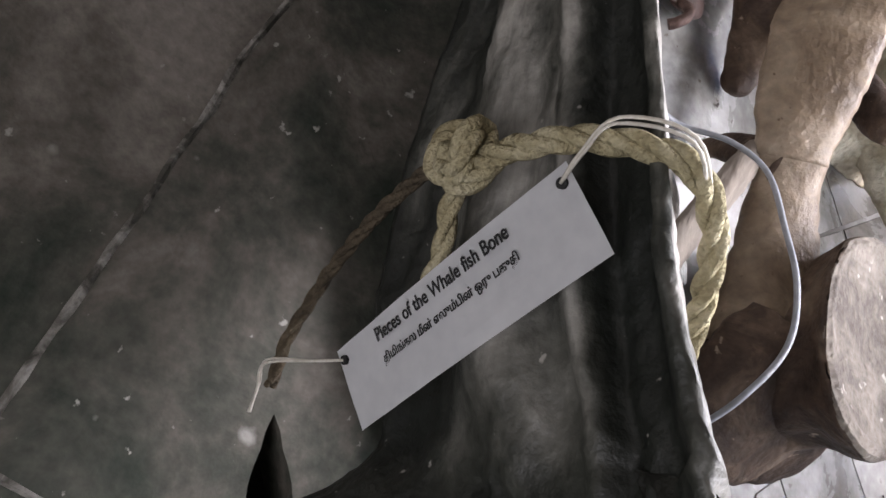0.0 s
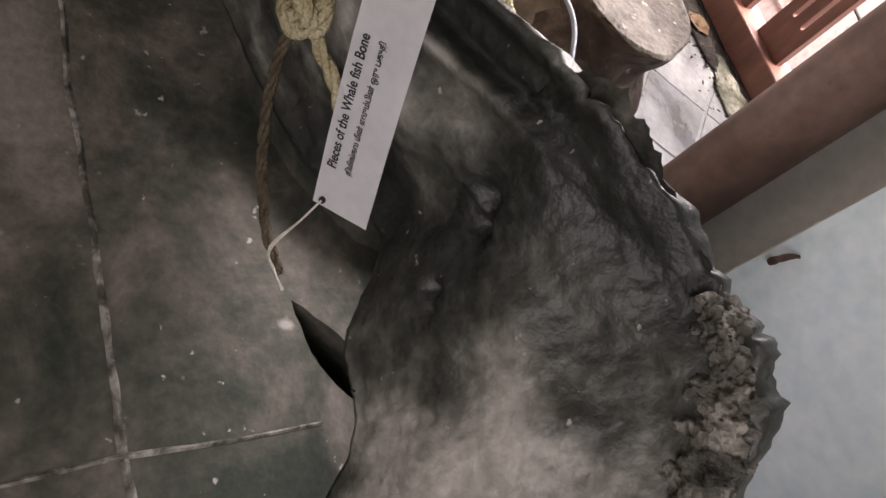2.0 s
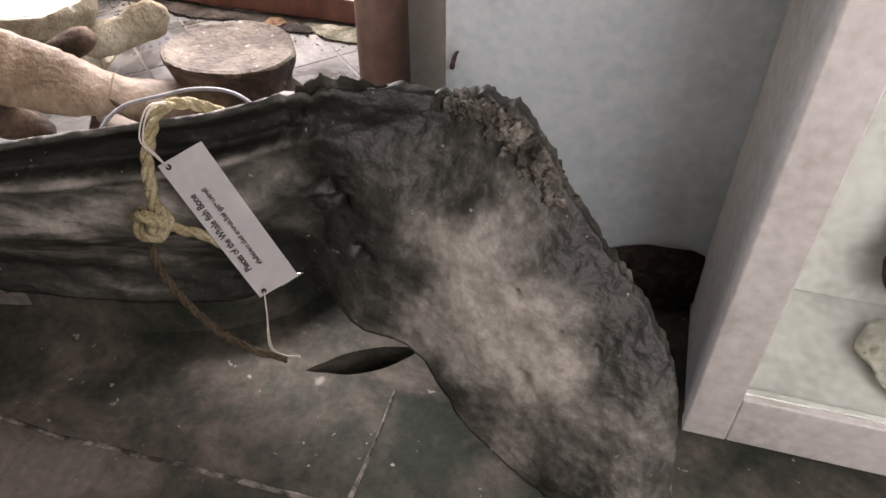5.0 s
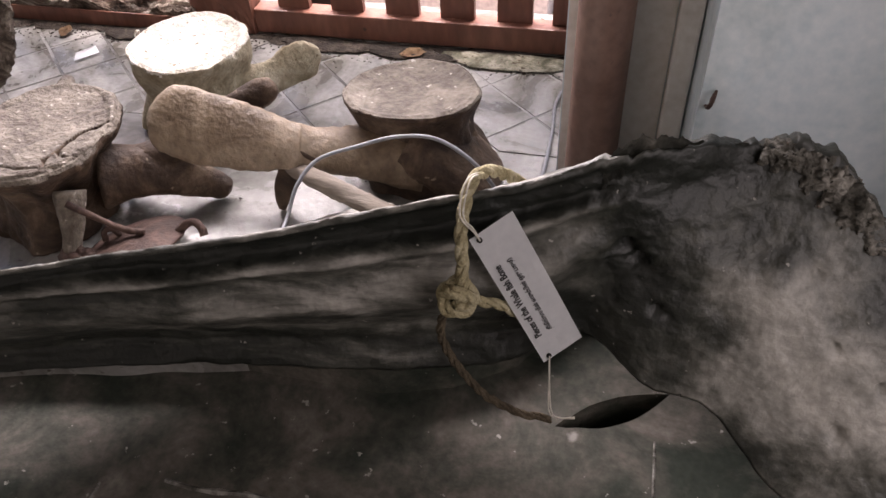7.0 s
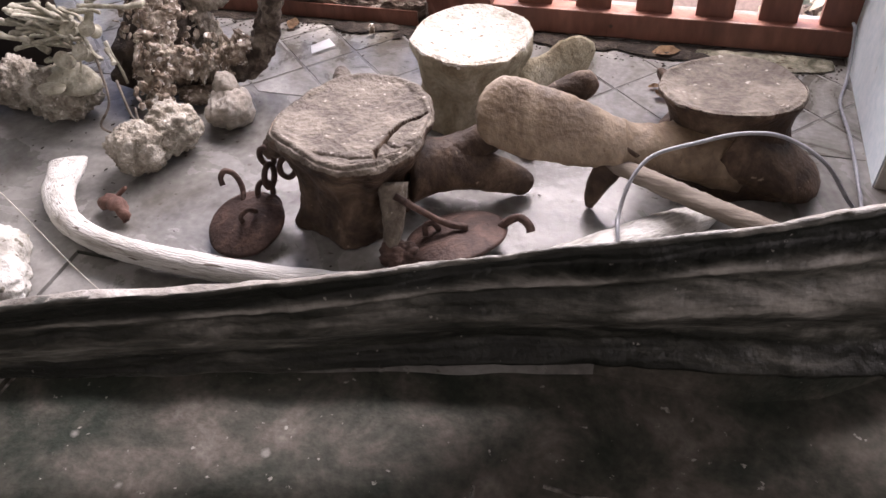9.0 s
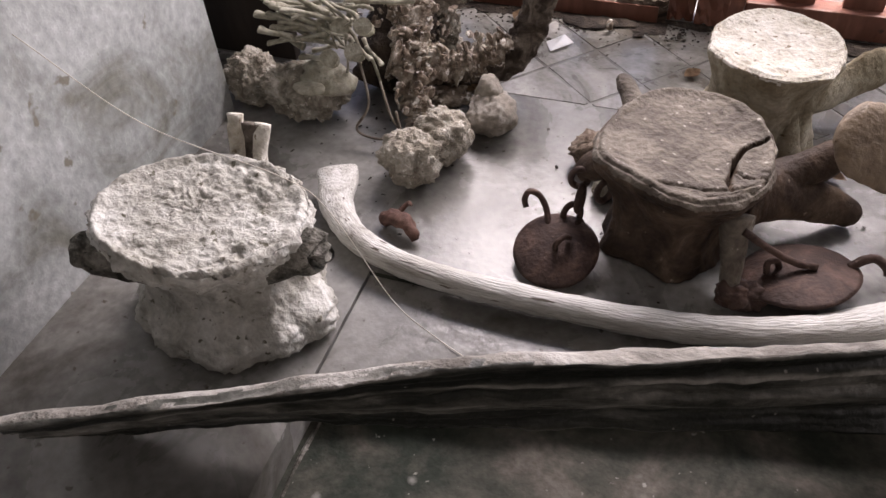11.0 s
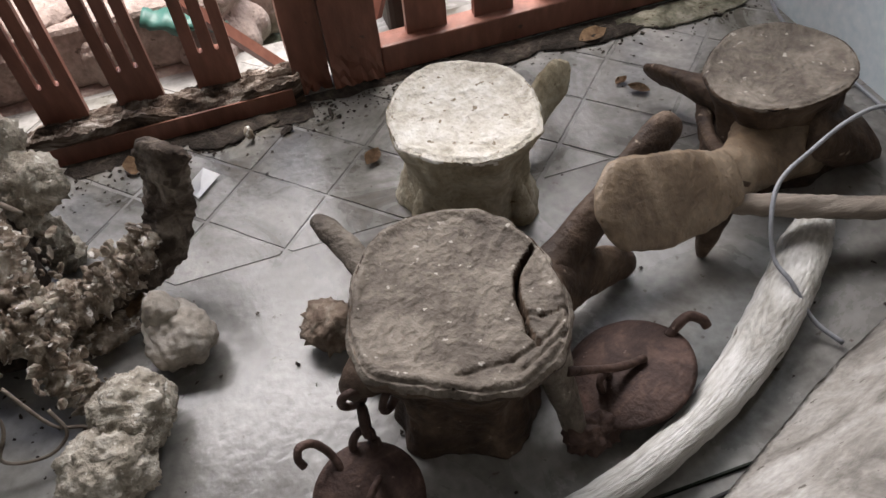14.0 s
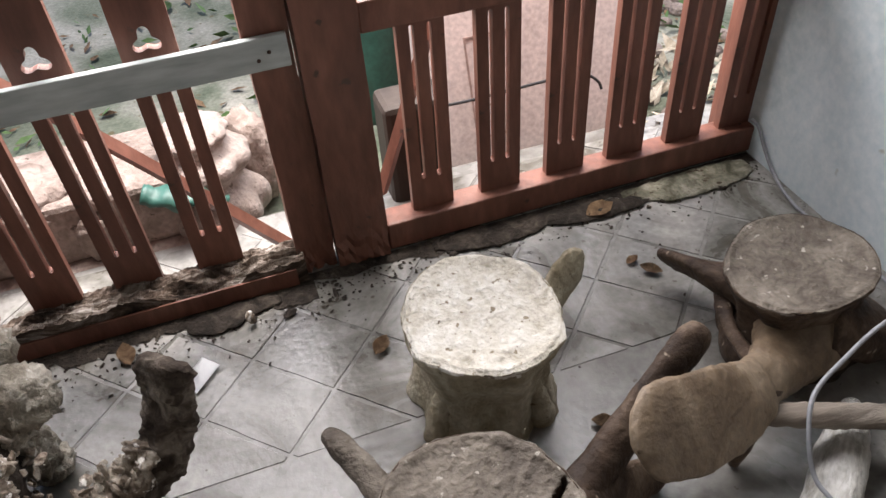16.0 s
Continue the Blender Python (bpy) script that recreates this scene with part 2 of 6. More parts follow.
STRING = mat("white_thread", [(0.3, (0.52, 0.49, 0.42)), (0.7, (0.68, 0.65, 0.58))], 30, 0.9, 0.2, 200)
PAPER = mat("white_card", [(0.3, (0.80, 0.81, 0.82)), (0.7, (0.86, 0.87, 0.88))], 6, 0.4, 0.03, 60)
INK = mat("black_ink", [(0.3, (0.02, 0.02, 0.02)), (0.7, (0.035, 0.035, 0.035))], 6, 0.6, 0.0)
CABLE = mat("grey_cable", [(0.3, (0.20, 0.21, 0.23)), (0.7, (0.28, 0.29, 0.31))], 10, 0.45, 0.0)
BLACK = mat("black_rubber", [(0.3, (0.015, 0.015, 0.015)), (0.7, (0.03, 0.03, 0.03))], 10, 0.6, 0.1)
LEAF = mat("dry_leaf", [(0.3, (0.085, 0.048, 0.026)), (0.6, (0.22, 0.145, 0.085))], 30, 0.8, 0.3, 90, per_piece=0.4)
LEAF_PALE = mat("bleached_leaf", [(0.3, (0.16, 0.13, 0.085)), (0.5, (0.36, 0.31, 0.235)), (0.7, (0.62, 0.57, 0.48))], 6, 0.8, 0.3, 90)
DEBRIS = mat("dark_debris", [(0.3, (0.014, 0.011, 0.009)), (0.5, (0.038, 0.030, 0.024)), (0.7, (0.095, 0.078, 0.062))], 25, 0.9, 0.7, 90, per_piece=0.3)
CARTON = mat("pink_brown_cardboard", [(0.3, (0.42, 0.345, 0.315)), (0.7, (0.52, 0.435, 0.405))], 3, 0.85, 0.05, 60)
CARTON_INK = mat("cardboard_print", [(0.3, (0.22, 0.15, 0.13)), (0.7, (0.28, 0.20, 0.17))], 3, 0.85, 0.0)
SAND = mat("mossy_sandy_ground", [(0.34, (0.085, 0.105, 0.070)), (0.45, (0.165, 0.180, 0.135)), (0.58, (0.30, 0.295, 0.25)), (0.74, (0.43, 0.41, 0.365))], 1.6, 0.95, 0.5, 60, (0.12, 0.105, 0.06), 22, 0.67)
STONE = mat("carved_stone", [(0.3, (0.14, 0.108, 0.09)), (0.55, (0.26, 0.21, 0.182)), (0.8, (0.37, 0.315, 0.28))], 10, 0.9, 0.8, 60, (0.10, 0.08, 0.065), 30, 0.67)
STONE_PALE = mat("pale_carved_stone", [(0.3, (0.17, 0.135, 0.115)), (0.55, (0.29, 0.245, 0.22)), (0.8, (0.40, 0.355, 0.325))], 10, 0.9, 0.8, 60, (0.12, 0.10, 0.08), 40, 0.66)
GREEN = mat("green_plastic", [(0.3, (0.012, 0.055, 0.042)), (0.7, (0.03, 0.11, 0.085))], 6, 0.5, 0.1)
BOARD = mat("dark_brown_board", [(0.3, (0.022, 0.016, 0.013)), (0.7, (0.05, 0.038, 0.03))], 4, 0.6, 0.15, 40, stretch=(1, 1, 0.2))
FISHBONE = mat("fish_bone", [(0.3, (0.20, 0.185, 0.135)), (0.5, (0.33, 0.315, 0.25)), (0.7, (0.48, 0.46, 0.385))], 20, 0.8, 0.4, 90, (0.15, 0.14, 0.10), 60, 0.68)
CEILING = mat("dark_unseen_ceiling", [(0.3, (0.06, 0.045, 0.035)), (0.7, (0.11, 0.085, 0.07))], 2, 0.9, 0.1)
GLASS = bpy.data.materials.new("pane_glass")
GLASS.use_nodes = True
gb = GLASS.node_tree.nodes["Principled BSDF"]
gb.inputs["Transmission Weight"].default_value, gb.inputs["Roughness"].default_value, gb.inputs["IOR"].default_value = 1.0, 0.02, 1.45
gb.inputs["Base Color"].default_value = (0.88, 0.95, 0.92, 1)


# the jaw bone: lengthwise streaks on the shaft; a vertex attribute holds its worn pale and stained dark places, and
# shade painted into hollows and lower face
jn = BONE_DARK.node_tree
jc, jx = jn.nodes.new("ShaderNodeTexCoord"), jn.nodes.new("ShaderNodeSeparateXYZ")
jm, js, jf, ja, jw = (jn.nodes.new("ShaderNode" + k) for k in ("Mapping", "TexNoise", "MapRange", "Math", "Attribute"))
jmix = jn.nodes.new("ShaderNodeMix")
jm.inputs["Rotation"].default_value, jm.inputs["Scale"].default_value = (0, radians(6), 0), (0.30, 0.7, 1.3)
js.inputs["Scale"].default_value, js.inputs["Detail"].default_value, js.inputs["Distortion"].default_value = 11.0, 9, 0.35
js.inputs["Roughness"].default_value = 0.66
jf.inputs[1].default_value, jf.inputs[2].default_value = 1.10, 1.40
jw.attribute_name = "wear_and_shade"
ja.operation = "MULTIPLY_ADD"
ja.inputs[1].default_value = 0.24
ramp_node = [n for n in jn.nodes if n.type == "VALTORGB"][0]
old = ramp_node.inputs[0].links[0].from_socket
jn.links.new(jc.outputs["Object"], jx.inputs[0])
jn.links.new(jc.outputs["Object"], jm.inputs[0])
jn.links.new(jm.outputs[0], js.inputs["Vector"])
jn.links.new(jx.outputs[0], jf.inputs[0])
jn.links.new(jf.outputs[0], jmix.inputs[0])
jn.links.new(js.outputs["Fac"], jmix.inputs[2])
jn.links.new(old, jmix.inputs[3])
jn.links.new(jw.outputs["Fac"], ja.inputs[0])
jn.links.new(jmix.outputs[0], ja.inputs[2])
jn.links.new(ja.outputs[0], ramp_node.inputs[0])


# ---- mesh helpers ----
def part(name, bm, material, parent=None, label="", smooth=False):
    me = bpy.data.meshes.new(name)
    bm.normal_update()
    bm.to_mesh(me)
    bm.free()
    me.materials.append(material)
    if smooth:
        for p in me.polygons:
            p.use_smooth = True
    ob = new(name, me)
    if parent:
        ob.parent = parent
    if label:
        ob["label"] = label
    return ob


def thing(name, label, category, place=(0, 0, 0), group="", kind=""):
    e = new(name)
    e.empty_display_size = 0.05
    e.location = place
    return tagged(e, label, category, group, kind)


def box(x0, x1, y0, y1, z0, z1, bevel=0.0, bm=None):
    bm = bm or bmesh.new()
    r = bmesh.ops.create_cube(bm, size=1, matrix=Matrix.Translation(((x0 + x1) / 2, (y0 + y1) / 2, (z0 + z1) / 2)) @ Matrix.Diagonal((x1 - x0, y1 - y0, z1 - z0, 1)))
    if bevel:
        es = {e for v in r["verts"] for e in v.link_edges}
        bmesh.ops.bevel(bm, geom=list(es), offset=bevel, segments=2, affect="EDGES", profile=0.5)
    return bm


def spline(pts, n):
    """Catmull-Rom through pts (rows of any width), n steps a span."""
    p = np.array(pts, float)
    p = np.vstack([2 * p[0] - p[1], p, 2 * p[-1] - p[-2]])
    out = []
    for i in range(1, len(p) - 2):
        a, b, c, d = p[i - 1:i + 3]
        for k in range(n):
            t = k / n
            out.append(0.5 * (2 * b + (c - a) * t + (2 * a - 5 * b + 4 * c - d) * t * t + (3 * b - a - 3 * c + d) * t ** 3))
    out.append(p[-2])
    return np.array(out)


def sweep(rows, n=6, sides=12, up=(0, 0, 1), rough=0.0, freq=20.0, bm=None, seed=0.0):
    """A tube along rows of x, y, z, half-width, half-height; the width lies across up. rough: relief in metres."""
    bm = bm or bmesh.new()
    c = spline(rows, n)
    up = Vector(up)
    rings = []
    for i, row in enumerate(c):
        a, b = c[max(i - 1, 0)], c[min(i + 1, len(c) - 1)]
        t = Vector(b[:3] - a[:3]).normalized()
        s = t.cross(up)
        s = s.normalized() if s.length > 1e-4 else t.orthogonal().normalized()
        h = s.cross(t).normalized()
        ring = []
        for k in range(sides):
            w = 2 * math.pi * k / sides
            d = s * (math.cos(w) * row[3]) + h * (math.sin(w) * row[4])
            p = Vector(row[:3]) + d
            if rough:
                p += d.normalized() * rough * (noise.noise(p * freq + Vector((seed, 0, 0))) + 0.5 * noise.noise(p * freq * 2.7))
            ring.append(bm.verts.new(p))
        rings.append(ring)
    for r, q in zip(rings, rings[1:]):
        for k in range(sides):
            bm.faces.new((r[k], r[(k + 1) % sides], q[(k + 1) % sides], q[k]))
    bm.faces.new(list(reversed(rings[0])))
    bm.faces.new(rings[-1])
    return bm


def blob(centre, size, rough=0.25, freq=9.0, detail=4, seed=0.0, turn=0.0, flat=None, bm=None, ridged=0.0):
    """A lump of rock: an icosphere with relief at three scales. flat: a height under which it is cut level."""
    bm = bm or bmesh.new()
    r = bmesh.ops.create_icosphere(bm, subdivisions=detail, radius=1)
    m = Matrix.Rotation(turn, 3, "Z")
    o = Vector((seed * 3.1, seed * 1.7, seed))
    mean = sum(size) / 3
    for v in r["verts"]:
        d = v.co.copy()
        q = d * mean * freq + o
        k = 1 + rough * (noise.noise(q) + 0.5 * noise.noise(q * 2.3) + 0.28 * noise.noise(q * 5.1))
        if ridged:
            k += ridged * (abs(noise.noise(q * 3.3)) - 0.2)
        p = m @ Vector((d.x * size[0], d.y * size[1], d.z * size[2])) * k + Vector(centre)
        if flat is not None:
            p.z = max(p.z, flat)
        v.co = p
    return bm


def tube_thing(name, pts, radius, material, label, category, parent=None, n=8, sides=8):
    ob = part(name, sweep([(*p, radius, radius) for p in pts], n, sides), material, parent, "" if not parent else label, True)
    return ob if parent else tagged(ob, label, category)
# ---- structure ----
LOW = -0.11   # the passage floor, a step below the display platform
EDGE = -1.445  # the platform's front edge


def slab_ring(bm, pts, z0, z1, inset=0.0):
    """A flat plate with the outline pts."""
    top = [bm.verts.new((x, y, z1)) for x, y in pts]
    low = [bm.verts.new((x, y, z0)) for x, y in pts]
    bm.faces.new(top)
    bm.faces.new(list(reversed(low)))
    for i in range(len(pts)):
        j = (i + 1) % len(pts)
        bm.faces.new((low[i], low[j], top[j], top[i]))
    bmesh.ops.recalc_face_normals(bm, faces=bm.faces)
    return bm


platform = part("floor", slab_ring(bmesh.new(), [(-2.2, 0.3), (-2.2, -2.9), (-0.83, -2.9), (-0.83, EDGE), (0.2, EDGE), (0.9, EDGE), (1.06, -1.395), (1.20, -1.30), (1.30, -1.12), (1.52, -0.985), (1.70, -0.985), (1.70, 0.3)], LOW - 0.06, -0.004), CEMENT)
tagged(platform, "grey smooth cement display platform a low step above the passage", "floor", kind="structure")
def shade_crescent():
    """The crescent cut in the passage floor to make the dark shade under the jaw bone's neck."""
    a, b, off = Vector((1.31, -1.455)), Vector((1.56, -1.315)), Vector((0.46, -0.89))
    outer, inner = [], []
    for i in range(13):
        t = i / 12
        w = 0.004 * noise.noise(Vector((i * 0.7, 1, 0)))
        outer.append(a.lerp(b, t) + off * (0.040 * math.sin(math.pi * t) + w))
        inner.append(a.lerp(b, t) - off * (0.030 * math.sin(math.pi * t) + w))
    return outer + inner[-2:0:-1]


def plate_with_hole(outer, hole, z1, z0):
    bm = bmesh.new()
    edges = []
    for loop in (outer, hole):
        vs = [bm.verts.new((p[0], p[1], z1)) for p in loop]
        edges += [bm.edges.new((a, b)) for a, b in zip(vs, vs[1:] + vs[:1])]
    bmesh.ops.triangle_fill(bm, use_beauty=True, edges=edges)
    for v in bmesh.ops.extrude_face_region(bm, geom=bm.faces[:])["geom"]:
        if isinstance(v, bmesh.types.BMVert):
            v.co.z = z0
    bmesh.ops.recalc_face_normals(bm, faces=bm.faces)
    return bm


# the crescent cut is added to deepen the shade under the neck
low_floor = part("floor_passage", plate_with_hole([(-4.2, -4.6), (4.2, -4.6), (4.2, -0.9), (-4.2, -0.9)], shade_crescent(), LOW, LOW - 0.12), DIRT_SHADE_FLOOR)
tagged(low_floor, "dark mottled dirty cement passage floor with pale specks and painted shade round a lighter pool", "floor", kind="structure")


# dirty step face; its brown also carries the shade below the platform edge
step_face = part("trim_step", slab_ring(bmesh.new(), [(-0.832, EDGE - 0.004), (0.2, EDGE - 0.004), (0.9, EDGE - 0.004), (1.062, -1.399), (1.203, -1.304), (1.303, -1.123), (1.523, -0.99), (1.519, -0.988), (1.30, -1.12), (1.20, -1.30), (1.06, -1.395), (0.9, EDGE), (0.2, EDGE), (-0.832, EDGE)], LOW, -0.005), DIRT_SHADE_FLOOR)
tagged(step_face, "dirty brown face of the low platform step, shade included in its colour", "step", kind="structure")


apron_front = [(x, -1.775 + 0.235 * (x + 0.826) + 0.02 * noise.noise(Vector((x * 6, 3, 0)))) for x in [-0.826 + 0.024 * i for i in range(54)]]
apron = part("floor_apron", slab_ring(bmesh.new(), [(-0.826, EDGE - 0.006), *apron_front, (0.56, EDGE - 0.006)], LOW - 0.01, LOW + 0.098), CEMENT)
tagged(apron, "worn grey cement strip below the platform step", "floor", kind="structure")


def joint(name, a, b, width, z, seed):
    bm = bmesh.new()
    n = 60
    a, b = Vector((*a, z)), Vector((*b, z))
    side = (b - a).cross(Vector((0, 0, 1))).normalized()
    rows = []
    for i in range(n + 1):
        p = a.lerp(b, i / n) + side * 0.012 * noise.noise(Vector((i * 0.21, seed, 0)))
        w = width * (0.55 + 0.6 * abs(noise.noise(Vector((i * 0.37, seed, 5)))) + 0.5 * max(0, noise.noise(Vector((i * 0.9, seed, 9)))))
        rows.append([bm.verts.new(p + side * w), bm.verts.new(p + Vector((0, 0, 0.004))), bm.verts.new(p - side * w)])
    for r, q in zip(rows, rows[1:]):
        for k in (0, 1):
            bm.faces.new((r[k], r[k + 1], q[k + 1], q[k]))
    bmesh.ops.recalc_face_normals(bm, faces=bm.faces)
    ob = part(name, bm, PALE_JOINT, low_floor)
    return ob


joint("joint", (0.5, -1.765), (2.4, -1.742), 0.009, LOW + 0.001, 1.0)
joint("joint", (1.53, -1.45), (1.525, -4.0), 0.0055, LOW + 0.001, 2.0)
joint("joint", (-0.815, -1.5), (-0.80, -4.0), 0.008, LOW + 0.001, 3.0)
joint("joint", (0.36, -1.80), (0.37, -4.0), 0.006, LOW + 0.001, 4.0)
joint("joint", (-3.0, -2.95), (2.4, -2.92), 0.009, LOW + 0.001, 5.0)

wall_right = part("wall_right", box(1.21, 1.52, -0.72, 0.2, LOW - 0.1, 2.75), PAINT_BLUE)
tagged(wall_right, "pale blue painted plaster wall beside the fence", "wall", kind="structure")
pier_face = part("trim_pier", box(1.214, 1.460, -0.7255, -0.7205, LOW - 0.05, 2.70), PAINT_WHITE)
tagged(pier_face, "cream painted face of the wall pier", "trim", kind="structure")
wall_grey = part("wall_passage", box(1.52, 4.2, -0.99, -0.72, LOW - 0.1, 2.75), PAINT_BLUE)
tagged(wall_grey, "pale blue-grey painted wall with damp stains", "wall", kind="structure")
trim_strip = part("trim", box(1.462, 1.516, -0.772, -0.722, LOW - 0.05, 2.70, 0.006), PAINT_WHITE)
tagged(trim_strip, "cream painted strip at the wall's corner", "trim", kind="structure")
wall_left = part("wall_left", box(-2.2, -1.52, -3.2, -0.91, -0.02, 2.75), PAINT_DIRTY)
tagged(wall_left, "pale blue painted plaster column with stains", "wall", kind="structure")
# three unseen walls, added in a dull tone to keep bounced light low
wall_back = part("wall_back", box(-4.3, 4.3, -4.75, -4.6, LOW - 0.1, 2.75), WALL_DULL)
tagged(wall_back, "plain dull brown unseen wall added behind the passage to limit bounced light", "wall", kind="structure")
wall_side = part("wall_side", box(-4.35, -4.2, -4.6, 0.3, LOW - 0.1, 2.75), WALL_DULL)
tagged(wall_side, "plain dull brown unseen side wall added to limit bounced light", "wall", kind="structure")
wall_far = part("wall_far_side", box(4.2, 4.35, -4.6, -0.9, LOW - 0.1, 2.75), WALL_DULL)
tagged(wall_far, "plain dull brown unseen side wall added to limit bounced light", "wall", kind="structure")
# unseen ceiling, added dark so that light comes from the fence side
ceiling = part("ceiling", box(-4.35, 4.35, -4.75, 0.35, 2.75, 2.87), CEILING)
tagged(ceiling, "dark unseen ceiling added to limit bounced light", "ceiling", kind="structure")
ground = part("ground", box(-300, 300, 0.26, 600, -0.4, -0.12), SAND)
tagged(ground, "pale sandy ground outside with dry litter", "ground", kind="structure")

# dark low mound where the passage wall meets the floor
bm = sweep([(1.70, -1.0, LOW + 0.02, 0.02, 0.05), (1.95, -1.01, LOW + 0.04, 0.03, 0.10), (2.10, -1.01, LOW + 0.06, 0.03, 0.13), (2.16, -1.0, LOW + 0.04, 0.02, 0.07)], 5, 10, rough=0.02, freq=14)
tagged(part("dirt_mound", bm, DEBRIS, smooth=True), "dark brown low mound against the wall's foot", "dirt")

pole = part("pole", sweep([(1.303, -0.795, -0.002, 0.066, 0.066), (1.304, -0.795, 1.0, 0.064, 0.064), (1.306, -0.795, 2.75, 0.062, 0.062)], 6, 20, up=(0, 1, 0)), POLE, smooth=True)
tagged(pole, "smooth round brown painted timber pole beside the wall", "pole")

board = part("leaning_board", box(-2.0, -1.45, -0.60, -0.56, 0.0, 1.7, 0.004), BOARD)
tagged(board, "dark brown wooden board standing behind the column", "board")


tagged(part("wall_hook", sweep([(1.535, -0.990, 0.465, 0.005, 0.004), (1.538, -1.003, 0.468, 0.005, 0.004), (1.541, -1.010, 0.484, 0.006, 0.004), (1.545, -1.004, 0.500, 0.005, 0.003), (1.548, -0.994, 0.505, 0.003, 0.002)], 6, 9, rough=0.002, freq=60), RUST, smooth=True), "small rusty iron hook fixed in the wall", "hook")

# ---- fence ----
fence = thing("fence", "red-brown painted wooden slat fence with weathered posts", "fence", (0, 0, 0))
FENCE_Y = 0.03


def slat_mesh(z0, z1, w=0.124, t=0.026, slit=0.013, start=0.11, clover=False):
    """A slat with two round-ended slits and, on some, a trefoil hole, cut right through."""
    bm = bmesh.new()
    loops = [[(-w / 2, z0), (w / 2, z0), (w / 2, z1), (-w / 2, z1)]]
    for x in (-0.023, 0.023):
        r = slit / 2
        loops.append([(x + r * math.cos(a), z0 + start + r + r * math.sin(a)) for a in [math.pi + math.pi * k / 6 for k in range(7)]] + [(x + r * math.cos(a), 0.66 + r * math.sin(a)) for a in [math.pi * k / 6 for k in range(7)]])
    if clover:
        ring = []
        for k in range(30):
            a = 2 * math.pi * k / 30
            r = 0.026 * (1 + 0.34 * math.cos(3 * (a - math.pi / 2)))
            ring.append((r * math.cos(a), 0.755 + r * math.sin(a)))
        loops.append(ring)
    edges = []
    for loop in loops:
        vs = [bm.verts.new((x, -t / 2, z)) for x, z in loop]
        edges += [bm.edges.new((a, b)) for a, b in zip(vs, vs[1:] + vs[:1])]
    bmesh.ops.triangle_fill(bm, use_beauty=True, edges=edges)
    back = bmesh.ops.extrude_face_region(bm, geom=bm.faces[:])["geom"]
    for v in back:
        if isinstance(v, bmesh.types.BMVert):
            v.co.y += t
    bmesh.ops.recalc_face_normals(bm, faces=bm.faces)
    return bm


first = part("slat", slat_mesh(0.09, 1.18), FENCE, fence)
for k, x in enumerate((0.133, 0.345, 0.556, 0.760, 0.966, 1.160)):
    ob = first if k == 0 else new("slat", first.data)
    ob.parent = fence
    ob.location = (x, FENCE_Y, random.uniform(-0.004, 0.004))
    ob.rotation_euler = (0, radians(random.uniform(-0.4, 0.4)), 0)
first = part("slat", slat_mesh(0.07, 1.18, start=0.12, clover=True), FENCE, fence)
for k, x in enumerate((-0.492, -0.712, -0.925, -1.14, -1.355, -1.57, -1.785, -2.0)):
    ob = first if k == 0 else new("slat", first.data)
    ob.parent = fence
    ob.location = (x, 0.05, random.uniform(-0.006, 0.006))
    ob.rotation_euler = (0, radians(random.uniform(-0.8, 0.8)), 0)
part("bottom_rail", box(-0.02, 1.245, -0.018, 0.062, 0.004, 0.098, 0.006), FENCE, fence)
part("middle_rail", box(-0.02, 1.21, -0.012, 0.055, 0.685, 0.765, 0.006), FENCE, fence)
part("top_rail", box(-2.2, 1.21, -0.02, 0.075, 1.16, 1.25, 0.008), FENCE, fence)
part("end_post", box(1.15, 1.208, 0.062, 0.135, -0.1, 1.25, 0.006), FENCE, fence)


def rotten_post(x0, x1, y0, y1, seed):
    bm = box(x0, x1, y0, y1, -0.004, 1.25)
    bmesh.ops.subdivide_edges(bm, edges=[e for e in bm.edges if abs(e.verts[0].co.z - e.verts[1].co.z) > 0.5], cuts=40, use_grid_fill=True)
    bmesh.ops.subdivide_edges(bm, edges=[e for e in bm.edges if abs(e.verts[0].co.x - e.verts[1].co.x) > 0.05], cuts=8, use_grid_fill=True)
    for v in bm.verts:
        low = max(0.0, 1 - max(v.co.z, 0) / 0.16)
        q = Vector((v.co.x * 60, v.co.y * 30, seed))
        v.co.x += 0.004 * noise.noise(v.co * 9 + Vector((seed, 0, 0)))
        if v.co.z < 0.11:
            v.co.z += low * 0.05 * max(0, noise.noise(q)) 
            v.co.y += low * 0.02 * noise.noise(v.co * 40)
    return bm


part("post", rotten_post(-0.285, -0.178, -0.005, 0.085, 3.0), FENCE, fence, "red-brown post rotted dark at its foot")
part("post", rotten_post(-0.174, -0.022, -0.03, 0.06, 8.0), FENCE, fence, "red-brown post split at its foot")
part("brace", sweep([(-0.30, 0.11, 0.02, 0.022, 0.02), (-0.62, 0.13, 0.42, 0.022, 0.02), (-0.94, 0.14, 0.80, 0.022, 0.02)], 3, 4, up=(0, 1, 0)), FENCE, fence)
part("brace", sweep([(0.0, 0.11, 0.12, 0.02, 0.018), (0.13, 0.115, 0.45, 0.02, 0.018), (0.30, 0.12, 0.9, 0.02, 0.018)], 3, 4, up=(0, 1, 0)), FENCE, fence)

